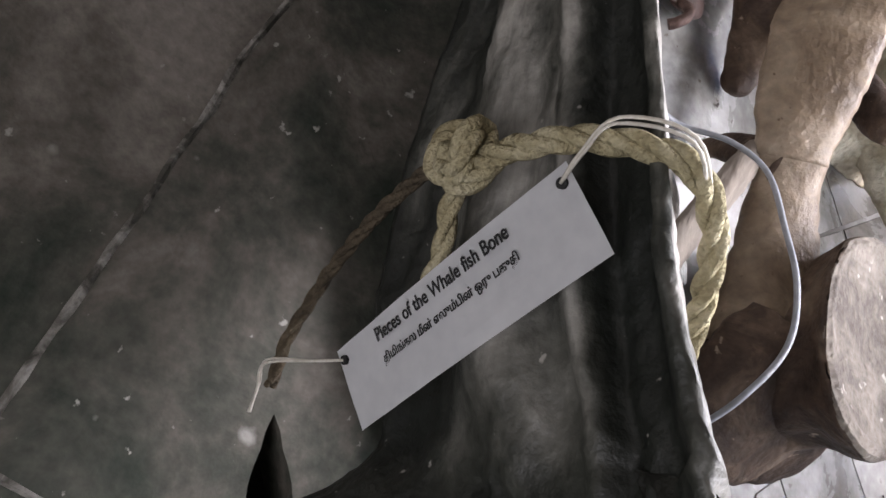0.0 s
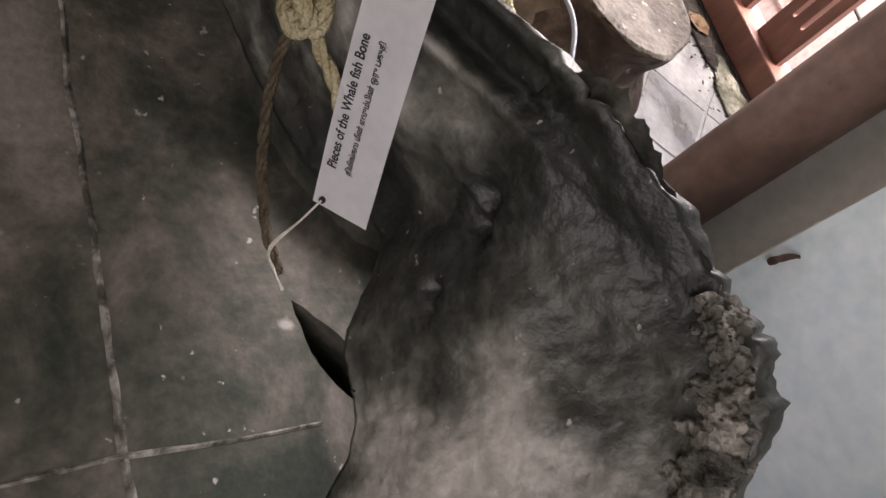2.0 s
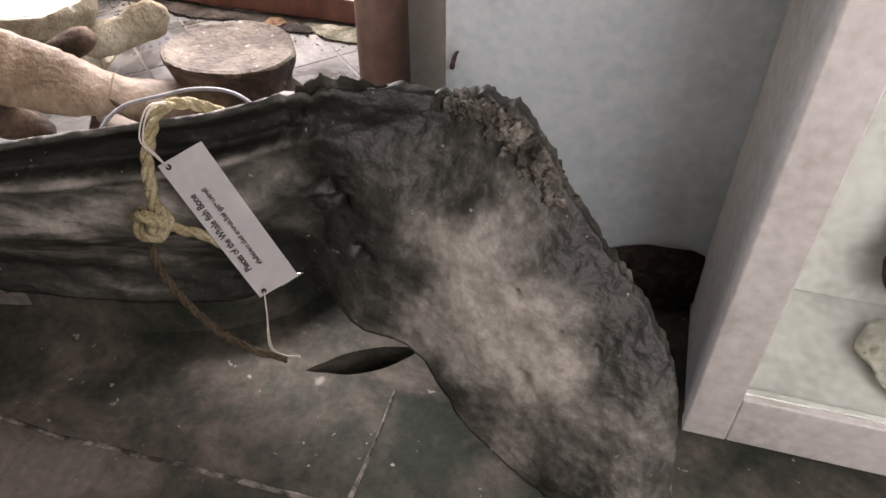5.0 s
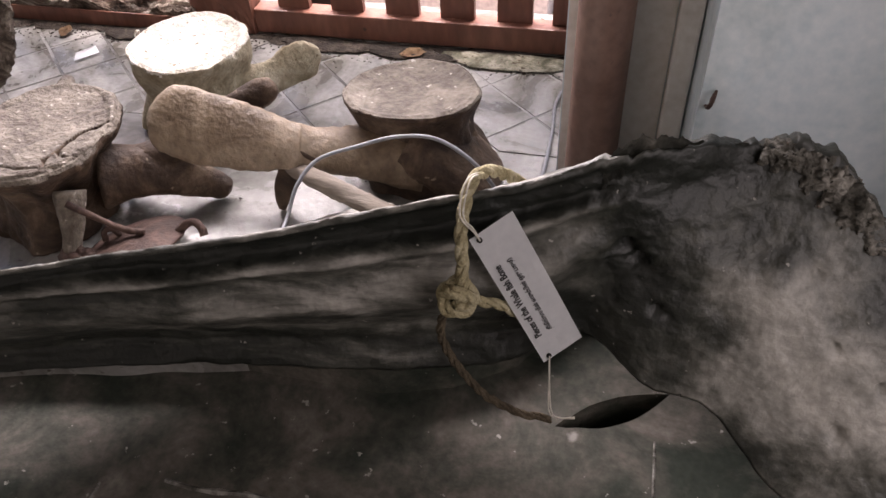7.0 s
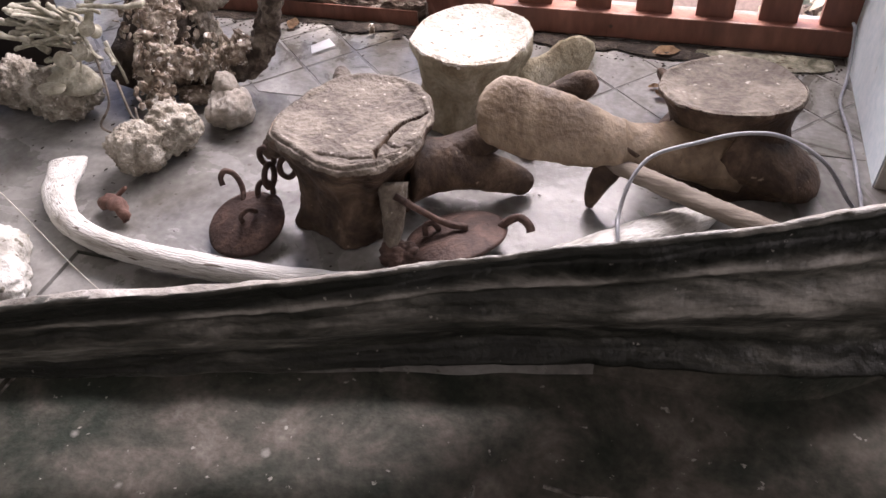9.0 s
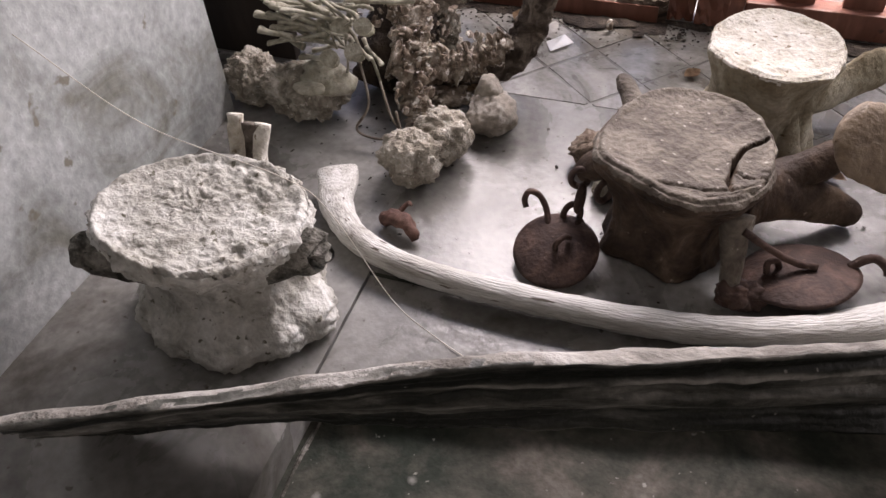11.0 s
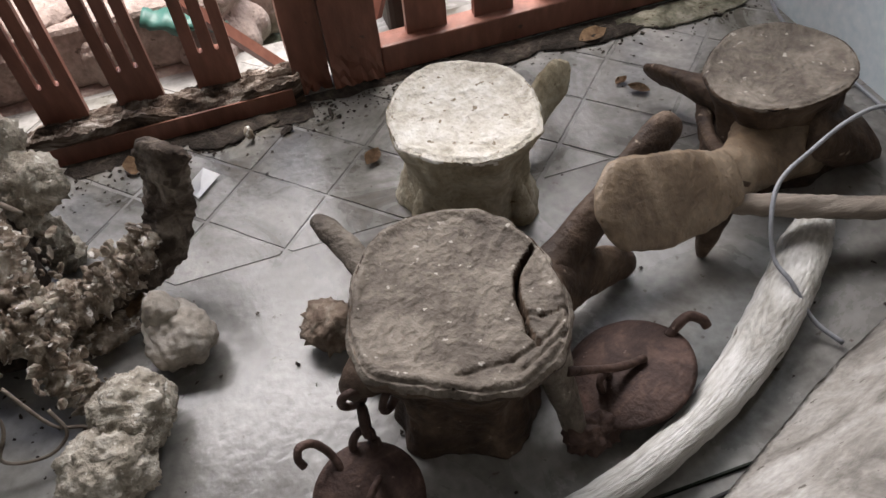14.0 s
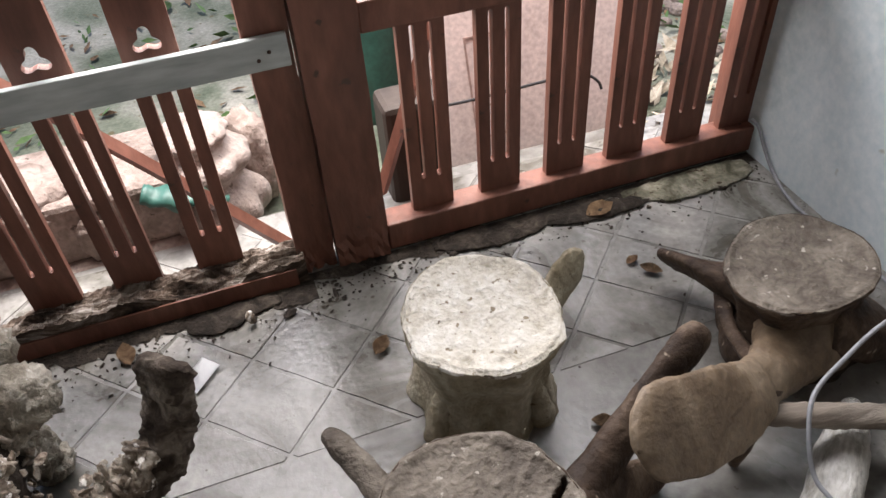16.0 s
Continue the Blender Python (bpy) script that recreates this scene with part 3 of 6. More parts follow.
# the rotten bottom beam of the fence
bm = box(-1.35, -0.27, -0.045, 0.055, -0.002, 0.085)
bmesh.ops.subdivide_edges(bm, edges=[e for e in bm.edges if abs(e.verts[0].co.x - e.verts[1].co.x) > 0.5], cuts=220, use_grid_fill=True)
bmesh.ops.subdivide_edges(bm, edges=[e for e in bm.edges if abs(e.verts[0].co.y - e.verts[1].co.y) > 0.05], cuts=9, use_grid_fill=True)
for v in bm.verts:
    if v.co.z > 0.05:
        q = Vector((v.co.x * 7, v.co.y * 55, 1.0))
        v.co.z += 0.024 * noise.noise(q) - 0.055 * max(0, noise.noise(Vector((v.co.x * 5, v.co.y * 14, 4.0)))) + 0.008 * noise.noise(q * 3)
        v.co.z += 0.014 * noise.noise(Vector((v.co.x * 26, v.co.y * 60, 7))) + 0.007 * noise.noise(v.co * 110)
    v.co.y += 0.006 * noise.noise(Vector((v.co.x * 6, v.co.z * 10, 2)))
beam = part("bottom_beam", bm, ROTTEN, fence, "rotten split bottom beam with flaking paint")
tagged(part("nailed_plank", box(-1.55, -0.19, -0.028, -0.008, 0.655, 0.735, 0.003), PLANK_GREY), "pale grey plank nailed across the fence", "plank")
part("beam_face", box(-1.35, -0.30, -0.052, -0.046, 0.0, 0.06), FENCE, fence)
for x in (-0.235, -0.262):
    part("nail", blob((x, -0.03, 0.70 + (x + 0.235) * 0.6), (0.005, 0.003, 0.005), 0.0, detail=2), RUST, bpy.data.objects["nailed_plank"])

# ---- glazed showcase beside the wall ----
case = thing("showcase", "grey-white painted showcase with glass panes and a specimen inside", "showcase", (2.16, -1.38, LOW))


def case_part(name, *a, material=CASE_PAINT, label=""):
    x0, x1, y0, y1, z0, z1, *b = a
    return part(name, box(x0 - 2.16, x1 - 2.16, y0 + 1.38, y1 + 1.38, z0 - LOW, z1 - LOW, b[0] if b else 0.004), material, case, label)


case_part("stile", 2.163, 2.255, -1.385, -1.345, LOW, 2.0)
case_part("stile", 3.30, 3.39, -1.385, -1.345, LOW, 2.0)
case_part("bottom_rail", 2.255, 3.30, -1.384, -1.344, LOW, 0.035)
case_part("top_rail", 2.255, 3.30, -1.384, -1.344, 1.91, 2.0)
case_part("side_panel", 2.166, 2.186, -1.345, -0.995, LOW, 2.0)
case_part("base_panel", 2.19, 3.37, -1.34, -1.0, 0.0, 0.02)
case_part("back_panel", 2.19, 3.37, -1.012, -0.995, 0.02, 1.98)
pane = case_part("pane", 2.256, 3.299, -1.367, -1.363, 0.036, 1.909, 0.0, material=GLASS)
pane.visible_shadow = False
tagged(part("specimen", blob((2.66, -1.20, 0.045), (0.17, 0.13, 0.028), 0.3, 8, 4, 7.0, flat=0.021), BONE_WHITE, smooth=True), "white rough specimen lying inside the showcase", "specimen")
tagged(part("specimen", blob((2.60, -1.08, 0.25), (0.10, 0.05, 0.16), 0.3, 8, 3, 9.0, flat=0.021), BARK, smooth=True), "dark specimen standing inside the showcase", "specimen")


# ---- the jaw bone ----
JAW = [  # lower front edge, crest, rear edge
    ((-1.25, -2.06, -0.03), (-1.20, -2.22, 0.285), (-1.18, -2.14, 0.20)),
    ((-0.84, -1.95, 0.06), (-0.80, -2.07, 0.336), (-0.78, -2.00, 0.28)),
    ((-0.45, -1.84, 0.055), (-0.40, -1.913, 0.379), (-0.38, -1.84, 0.31)),
    ((-0.10, -1.74, 0.05), (0.0, -1.783, 0.396), (0.0, -1.63, 0.18)),
    ((0.36, -1.63, 0.075), (0.35, -1.667, 0.432), (0.30, -1.47, 0.06)),
    ((0.70, -1.57, 0.085), (0.70, -1.600, 0.495), (0.62, -1.33, 0.07)),
    ((1.00, -1.525, 0.095), (1.0, -1.516, 0.546), (0.95, -1.25, 0.18)),
    ((1.20, -1.48, 0.115), (1.2, -1.462, 0.580), (1.20, -1.25, 0.30)),
    ((1.34, -1.435, 0.200), (1.40, -1.385, 0.615), (1.42, -1.27, 0.46)),
    ((1.475, -1.495, 0.15), (1.585, -1.29, 0.580), (1.58, -1.22, 0.50)),
    ((1.60, -1.51, 0.118), (1.722, -1.27, 0.565), (1.71, -1.21, 0.50)),
    ((1.735, -1.574, -0.002), (1.870, -1.34, 0.420), (1.852, -1.29, 0.38)),
    ((1.876, -1.621, -0.085), (2.005, -1.41, 0.285), (1.98, -1.36, 0.25)),
    ((1.96, -1.64, -0.107), (2.105, -1.485, 0.156), (2.08, -1.44, 0.12)),
    ((2.06, -1.65, -0.108), (2.14, -1.60, -0.06), (2.12, -1.56, -0.07)),
]
PITS = [(1.472, -1.416, 0.307, 0.016), (1.495, -1.42, 0.297, 0.010), (1.823, -1.523, 0.131, 0.022), (1.784, -1.444, 0.285, 0.016), (1.875, -1.477, 0.22, 0.015), (1.734, -1.386, 0.391, 0.014), (1.40, -1.44, 0.42, 0.03), (1.43, -1.43, 0.39, 0.025), (1.95, -1.45, 0.20, 0.012), (1.62, -1.43, 0.26, 0.008), (1.70, -1.49, 0.14, 0.008)]


# positive: worn pale places; negative: dark places, with the hollows' shade painted in
WORN_AND_SHADED = [(1.66, 0.335, 0.10, 0.085, 0.85), (1.78, 0.205, 0.12, 0.12, 0.75), (1.90, 0.10, 0.13, 0.12, 0.6), (1.52, 0.44, 0.05, 0.03, 0.4), (1.62, 0.22, 0.06, 0.05, 0.3), (1.74, 0.40, 0.05, 0.04, 0.35),
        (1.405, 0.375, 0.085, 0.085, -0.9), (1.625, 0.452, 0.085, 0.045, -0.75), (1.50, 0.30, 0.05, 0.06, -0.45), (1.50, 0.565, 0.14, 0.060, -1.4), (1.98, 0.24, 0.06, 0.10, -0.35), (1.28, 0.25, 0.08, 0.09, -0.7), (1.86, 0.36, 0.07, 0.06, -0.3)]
HOLLOWS = [(1.405, 0.385, 0.085, 0.075, 0.030), (1.625, 0.452, 0.085, 0.048, 0.020), (1.52, 0.525, 0.10, 0.035, 0.022), (1.30, 0.47, 0.10, 0.03, 0.014), (1.70, 0.30, 0.09, 0.08, -0.014), (1.55, 0.41, 0.12, 0.025, -0.012)]


def bell(x, z, cx, cz, rx, rz):
    return math.exp(-((x - cx) / rx) ** 2 - ((z - cz) / rz) ** 2)


def jaw_mesh():
    rows = spline([sum(r, ()) for r in JAW], 20)
    nv, nb, nu = 76, 16, 8
    bm = bmesh.new()
    wear_shade_layer = bm.verts.layers.float.new("wear_and_shade")
    rings = []
    out = Vector((0, -1, 0.2))
    for i, r in enumerate(rows):
        s = i / 20.0 - 1
        low, top, rear = Vector(r[0:3]), Vector(r[3:6]), Vector(r[6:9])
        blade = min(max((s - 6.2) / 1.2, 0), 1)
        shaft = (1 - blade) * min(1, max(0.35, s / 3))
        if s > 6.6:
            jag = 0.016 * noise.noise(Vector((s * 3.1, 0, 2))) + 0.012 * noise.noise(Vector((s * 11, 0, 4))) + 0.006 * noise.noise(Vector((s * 31, 0, 6)))
            top += (top - low).normalized() * jag
            rear += (top - low).normalized() * jag
        ring = []
        for k in range(nv + 1):
            v = k / nv
            p = low.lerp(top, v)
            sway = 0.03 * noise.noise(Vector((s * 0.9, 0, 7)))
            ledge = min(max((v - 0.775 - sway) / 0.05, 0), 1) * min(max((0.965 - v) / 0.05, 0), 1)
            trough = -0.052 * math.exp(-((v - 0.20) / 0.17) ** 2) + 0.026 * math.exp(-((v - 0.52 - sway) / 0.10) ** 2)
            trough -= (0.016 + 0.020 * min(1, max(0, s - 2.5))) * ledge
            trough += 0.008 * math.exp(-((v - 0.745 - sway) / 0.022) ** 2) + 0.010 * math.exp(-((v - 0.975) / 0.018) ** 2)
            p += out * trough * shaft
            p += out * blade * 0.03 * math.sin(math.pi * v)
            groove = (1 - blade) * (0.0015 * math.sin(v * 34 + 2.5 * noise.noise(Vector((s * 0.8, v * 3, 1)))) + 0.007 * noise.noise(Vector((s * 1.2, v * 18, 3))) - 0.010 * max(0, noise.noise(Vector((s * 1.6, v * 9, 8))) - 0.25))
            p += out * groove
            q = p * 9
            p += Vector((0, -1, 0.3)) * (0.008 * noise.noise(q) + 0.005 * noise.noise(q * 2.7) + 0.0030 * noise.noise(q * 8) + 0.0014 * noise.noise(q * 19))
            for cx, cz, rx, rz, deep in HOLLOWS:
                p.y += deep * bell(p.x, p.z, cx, cz, rx, rz)
            spongy = bell(p.x, p.z, 1.41, 0.40, 0.05, 0.045)
            if spongy > 0.1:
                p.y += spongy * 0.030 * max(0, noise.noise(Vector((p.x * 50, p.z * 120, 4))))
            for x, y, z, rad in PITS:
                d = math.hypot(p.x - x, p.z - z)
                if d < rad * 2:
                    p.y += 1.3 * rad * math.exp(-(d / (rad * 0.6)) ** 2)
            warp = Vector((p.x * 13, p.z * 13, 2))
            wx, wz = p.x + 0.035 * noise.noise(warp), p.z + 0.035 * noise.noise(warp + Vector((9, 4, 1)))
            w = sum(amount * bell(wx, wz, cx, cz, rx, rz) for cx, cz, rx, rz, amount in WORN_AND_SHADED)
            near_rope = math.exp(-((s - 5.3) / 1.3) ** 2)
            # pale worn ridges, stained ledge; the lower face's shade is painted by height
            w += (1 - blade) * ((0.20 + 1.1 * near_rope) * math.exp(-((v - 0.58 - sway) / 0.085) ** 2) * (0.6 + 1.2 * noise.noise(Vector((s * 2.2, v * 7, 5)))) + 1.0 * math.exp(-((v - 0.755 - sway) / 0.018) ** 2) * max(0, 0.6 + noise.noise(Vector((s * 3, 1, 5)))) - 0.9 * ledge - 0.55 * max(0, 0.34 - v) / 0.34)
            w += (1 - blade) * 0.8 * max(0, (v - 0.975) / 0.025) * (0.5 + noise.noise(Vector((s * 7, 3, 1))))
            ring.append((p, w))
        thick = 0.012 + 0.010 * blade
        for k in range(1, nb + 1):
            v = k / nb
            p = top.lerp(rear, v) + Vector((0, thick * min(1, v * 5), thick * math.sin(math.pi * min(1, v * 1.2)) * (1.6 - blade)))
            q = p * 8
            p += Vector((0, 0.3, 1)) * (0.008 * noise.noise(q) + 0.004 * noise.noise(q * 3) + 0.002 * noise.noise(q * 9))
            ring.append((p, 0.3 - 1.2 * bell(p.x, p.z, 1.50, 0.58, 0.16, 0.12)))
        # underside, with its shade put into the colour value
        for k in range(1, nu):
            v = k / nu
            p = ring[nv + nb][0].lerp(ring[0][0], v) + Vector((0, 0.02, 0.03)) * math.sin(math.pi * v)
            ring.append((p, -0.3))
        made = []
        for p, w in ring:
            p.z = max(p.z, LOW + 0.001)
            if p.y > EDGE + 0.0 and p.x < 1.5 and p.z < 0.006:
                p.z = 0.006
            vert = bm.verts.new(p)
            vert[wear_shade_layer] = max(-1.0, min(1.0, w))
            made.append(vert)
        rings.append(made)
    m = len(rings[0])
    for r, q in zip(rings, rings[1:]):
        for k in range(m):
            bm.faces.new((r[k], q[k], q[(k + 1) % m], r[(k + 1) % m]))
    bm.faces.new(rings[0])
    bm.faces.new(list(reversed(rings[-1])))
    bmesh.ops.recalc_face_normals(bm, faces=bm.faces)
    return bm


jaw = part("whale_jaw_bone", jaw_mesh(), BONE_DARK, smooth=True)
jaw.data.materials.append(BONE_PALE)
# shaft faces turned up and to the rear take the paler bone
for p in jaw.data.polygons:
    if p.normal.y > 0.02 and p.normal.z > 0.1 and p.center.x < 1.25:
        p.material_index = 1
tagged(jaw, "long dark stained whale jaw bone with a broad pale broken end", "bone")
bm = sweep([(1.60, -1.286, 0.566, 0.014, 0.012), (1.635, -1.278, 0.560, 0.026, 0.022), (1.69, -1.270, 0.538, 0.033, 0.032), (1.755, -1.290, 0.488, 0.036, 0.038), (1.82, -1.318, 0.418, 0.030, 0.034), (1.875, -1.342, 0.355, 0.020, 0.022), (1.91, -1.358, 0.31, 0.008, 0.008)], 30, 60, rough=0.016, freq=52)
for v in bm.verts:
    v.co += 0.006 * Vector((noise.noise(v.co * 130), noise.noise(v.co * 130 + Vector((5, 0, 0))), noise.noise(v.co * 130 + Vector((0, 9, 0)))))
part("porous_knob", bm, POROUS, jaw, "rough porous broken bone", smooth=True)


def torn_sheet(rows, n, high, material, label, seed):
    """A thin standing sheet with a ragged upper edge along rows of x, y, z, height."""
    line = spline(rows, n)
    bm = bmesh.new()
    grid = []
    for i, (x, y, z, h) in enumerate(line):
        h *= 0.75 + 0.5 * noise.noise(Vector((i * 0.23, seed, 0))) + 0.25 * noise.noise(Vector((i * 0.71, seed, 3)))
        grid.append([bm.verts.new((x + 0.003 * noise.noise(Vector((i * 0.4, j, seed))), y + 0.006 + 0.012 * (j / high) ** 1.5 + 0.005 * noise.noise(Vector((i * 0.3, j * 0.6, seed))), z - 0.05 + (h + 0.05) * j / high)) for j in range(high + 1)])
    for r, q in zip(grid, grid[1:]):
        for j in range(high):
            bm.faces.new((r[j], q[j], q[j + 1], r[j + 1]))
    bmesh.ops.solidify(bm, geom=bm.faces[:], thickness=0.007)
    bmesh.ops.recalc_face_normals(bm, faces=bm.faces)
    return part("torn_flap", bm, material, jaw, label, smooth=True)


torn_sheet([(1.345, -1.405, 0.585, 0.006), (1.375, -1.395, 0.600, 0.030), (1.42, -1.372, 0.602, 0.034), (1.48, -1.345, 0.592, 0.020), (1.54, -1.315, 0.578, 0.012), (1.60, -1.290, 0.568, 0.010)], 12, 8, FLAP, "dark torn edge of the crest", 2.0)

# black sheet below the cut crescent, in place of the jaw bone's contact shade
tagged(part("shade_sheet", box(1.22, 1.66, -1.56, -1.22, LOW - 0.15, LOW - 0.121), SHADE_BLACK), "black sheet under a crescent cut in the floor, standing in for contact shade", "dirt")


# ---- rope and tag on the jaw bone ----
def twisted(name, pts, radius, material, parent=None, strands=3, turns=60.0):
    first_strand = None
    c = spline(pts, 14)
    d = np.r_[0, np.cumsum(np.linalg.norm(np.diff(c, axis=0), axis=1))]
    n = int(d[-1] / 0.003) + 2
    at = np.linspace(0, d[-1], n)
    line = np.stack([np.interp(at, d, c[:, k]) for k in range(3)], 1)
    for s in range(strands):
        rows = []
        for i, p in enumerate(line):
            t = Vector(line[min(i + 1, n - 1)] - line[max(i - 1, 0)]).normalized()
            a = t.orthogonal() if i == 0 else (a - t * a.dot(t))
            a = a.normalized()
            b = t.cross(a)
            w = at[i] * turns + s * 2 * math.pi / strands
            o = (a * math.cos(w) + b * math.sin(w)) * radius * 0.52
            r = radius * (0.56 + 0.05 * noise.noise(Vector((at[i] * 90, s, 0))))
            rows.append((p[0] + o.x, p[1] + o.y, p[2] + o.z, r, r))
        ob = part("strand" if first_strand else name, sweep(rows, 1, 7, up=(0.3, 0.2, 1)), material, first_strand or parent, smooth=True)
        first_strand = first_strand or ob
    return first_strand


KNOT = Vector((1.126, -1.575, 0.392))
rope = thing("rope", "yellow coir rope knotted round the jaw bone", "rope", (0, 0, 0))
twisted("loop", [(1.132, -1.556, 0.408), (1.134, -1.550, 0.468), (1.128, -1.523, 0.524), (1.134, -1.473, 0.577), (1.151, -1.418, 0.566), (1.176, -1.358, 0.514), (1.196, -1.308, 0.458)], 0.0115, ROPE, rope)
twisted("lower_loop", [(1.118, -1.553, 0.393), (1.092, -1.550, 0.318), (1.088, -1.548, 0.258), (1.115, -1.546, 0.178), (1.160, -1.538, 0.093), (1.19, -1.532, 0.058), (1.245, -1.526, 0.022), (1.285, -1.515, 0.008), (1.30, -1.508, -0.01)], 0.0085, ROPE_OLD, rope)
twisted("tail", [(1.135, -1.556, 0.398), (1.165, -1.548, 0.378), (1.195, -1.523, 0.348), (1.230, -1.498, 0.298)], 0.010, ROPE, rope)
twisted("knot", [(1.100, -1.566, 0.413), (1.125, -1.580, 0.426), (1.150, -1.570, 0.408), (1.142, -1.576, 0.380), (1.112, -1.582, 0.383), (1.102, -1.563, 0.406), (1.130, -1.548, 0.423), (1.152, -1.558, 0.393), (1.128, -1.583, 0.403)], 0.0125, ROPE, rope)

TL, TR = Vector((1.139, -1.518, 0.499)), Vector((1.206, -1.475, 0.529))
BL, BR = Vector((1.280, -1.522, 0.199)), Vector((1.346, -1.462, 0.222))
tx = ((TL - BL) + (TR - BR)).normalized()
ty = ((TL - TR) + (BL - BR)).normalized()
ty = (ty - tx * ty.dot(tx)).normalized()
tz = tx.cross(ty)
length, width = ((TL - BL).length + (TR - BR).length) / 2, ((TL - TR).length + (BL - BR).length) / 2
mid = (TL + TR + BL + BR) / 4
tag = thing("name_tag", "white card label with printed black writing tied to the rope", "label")
tag.matrix_world = Matrix.Translation(mid) @ Matrix((tx, ty, tz)).transposed().to_4x4()
bm = bmesh.new()
nx, ny = 24, 6
grid = [[bm.verts.new((length * (i / nx - 0.5), width * (j / ny - 0.5), 0.004 * math.sin(math.pi * i / nx) + 0.001 * noise.noise(Vector((i * 0.4, j * 0.6, 0))))) for j in range(ny + 1)] for i in range(nx + 1)]
for i in range(nx):
    for j in range(ny):
        bm.faces.new((grid[i][j], grid[i + 1][j], grid[i + 1][j + 1], grid[i][j + 1]))
bmesh.ops.solidify(bm, geom=bm.faces[:], thickness=0.0015)
bmesh.ops.recalc_face_normals(bm, faces=bm.faces)
part("card", bm, PAPER, tag)


def printed(text, up, tall):
    """A printed line on the card, as wide as the two lines of the card are."""
    cu = bpy.data.curves.new("writing", "FONT")
    cu.body, cu.size, cu.align_x, cu.extrude, cu.offset = text, 0.024, "CENTER", 0.0002, 0.0004
    tmp = new("tmp", cu)
    me = bpy.data.meshes.new_from_object(tmp.evaluated_get(bpy.context.evaluated_depsgraph_get()))
    bpy.data.objects.remove(tmp)
    me.materials.clear()
    me.materials.append(INK)
    xs = [v.co.x for v in me.vertices]
    k = length * 0.57 / (max(xs) - min(xs))
    line = new("printed_line", me)
    line.parent = tag
    line.location, line.scale = (-length * 0.012 - k * (max(xs) + min(xs)) / 2, width * up, 0.0052), (k, k * tall, 1)


printed("Pieces of the Whale fish Bone", 0.235, 1.25)
printed("திமிங்கல மீன் எலும்பின் ஒரு பகுதி", -0.025, 1.15)
for sx in (-1, 1):
    part("hole", sweep([(sx * length * 0.468, width * 0.33, 0.0010, 0.005, 0.005), (sx * length * 0.468, width * 0.33, 0.0050, 0.005, 0.005)], 1, 12, up=(1, 0, 0)), BLACK, tag)
hole_top = tag.matrix_world @ Vector((length * 0.468, width * 0.33, 0.005))
hole_low = tag.matrix_world @ Vector((-length * 0.468, width * 0.33, 0.005))
thread = thing("thread", "thin white cotton thread tying the label", "thread")
for o in (0.0, 0.006):
    tube_thing("upper_tie", [hole_top, hole_top + Vector((-0.008, -0.012, 0.03 + o)), (1.128 + o, -1.53, 0.56), (1.132 + o, -1.488, 0.600), (1.15, -1.43, 0.575 - o)], 0.0016, STRING, "", "", thread, 6, 6)
for o in (0.0, 0.005):
    tube_thing("lower_tie", [hole_low, hole_low + Vector((0.004, -0.014, -0.05)), (1.30 + o, -1.553, 0.09), (1.318 + o, -1.535, 0.045), (1.352, -1.53, 0.044 + o)], 0.0016, STRING, "", "", thread, 6, 6)


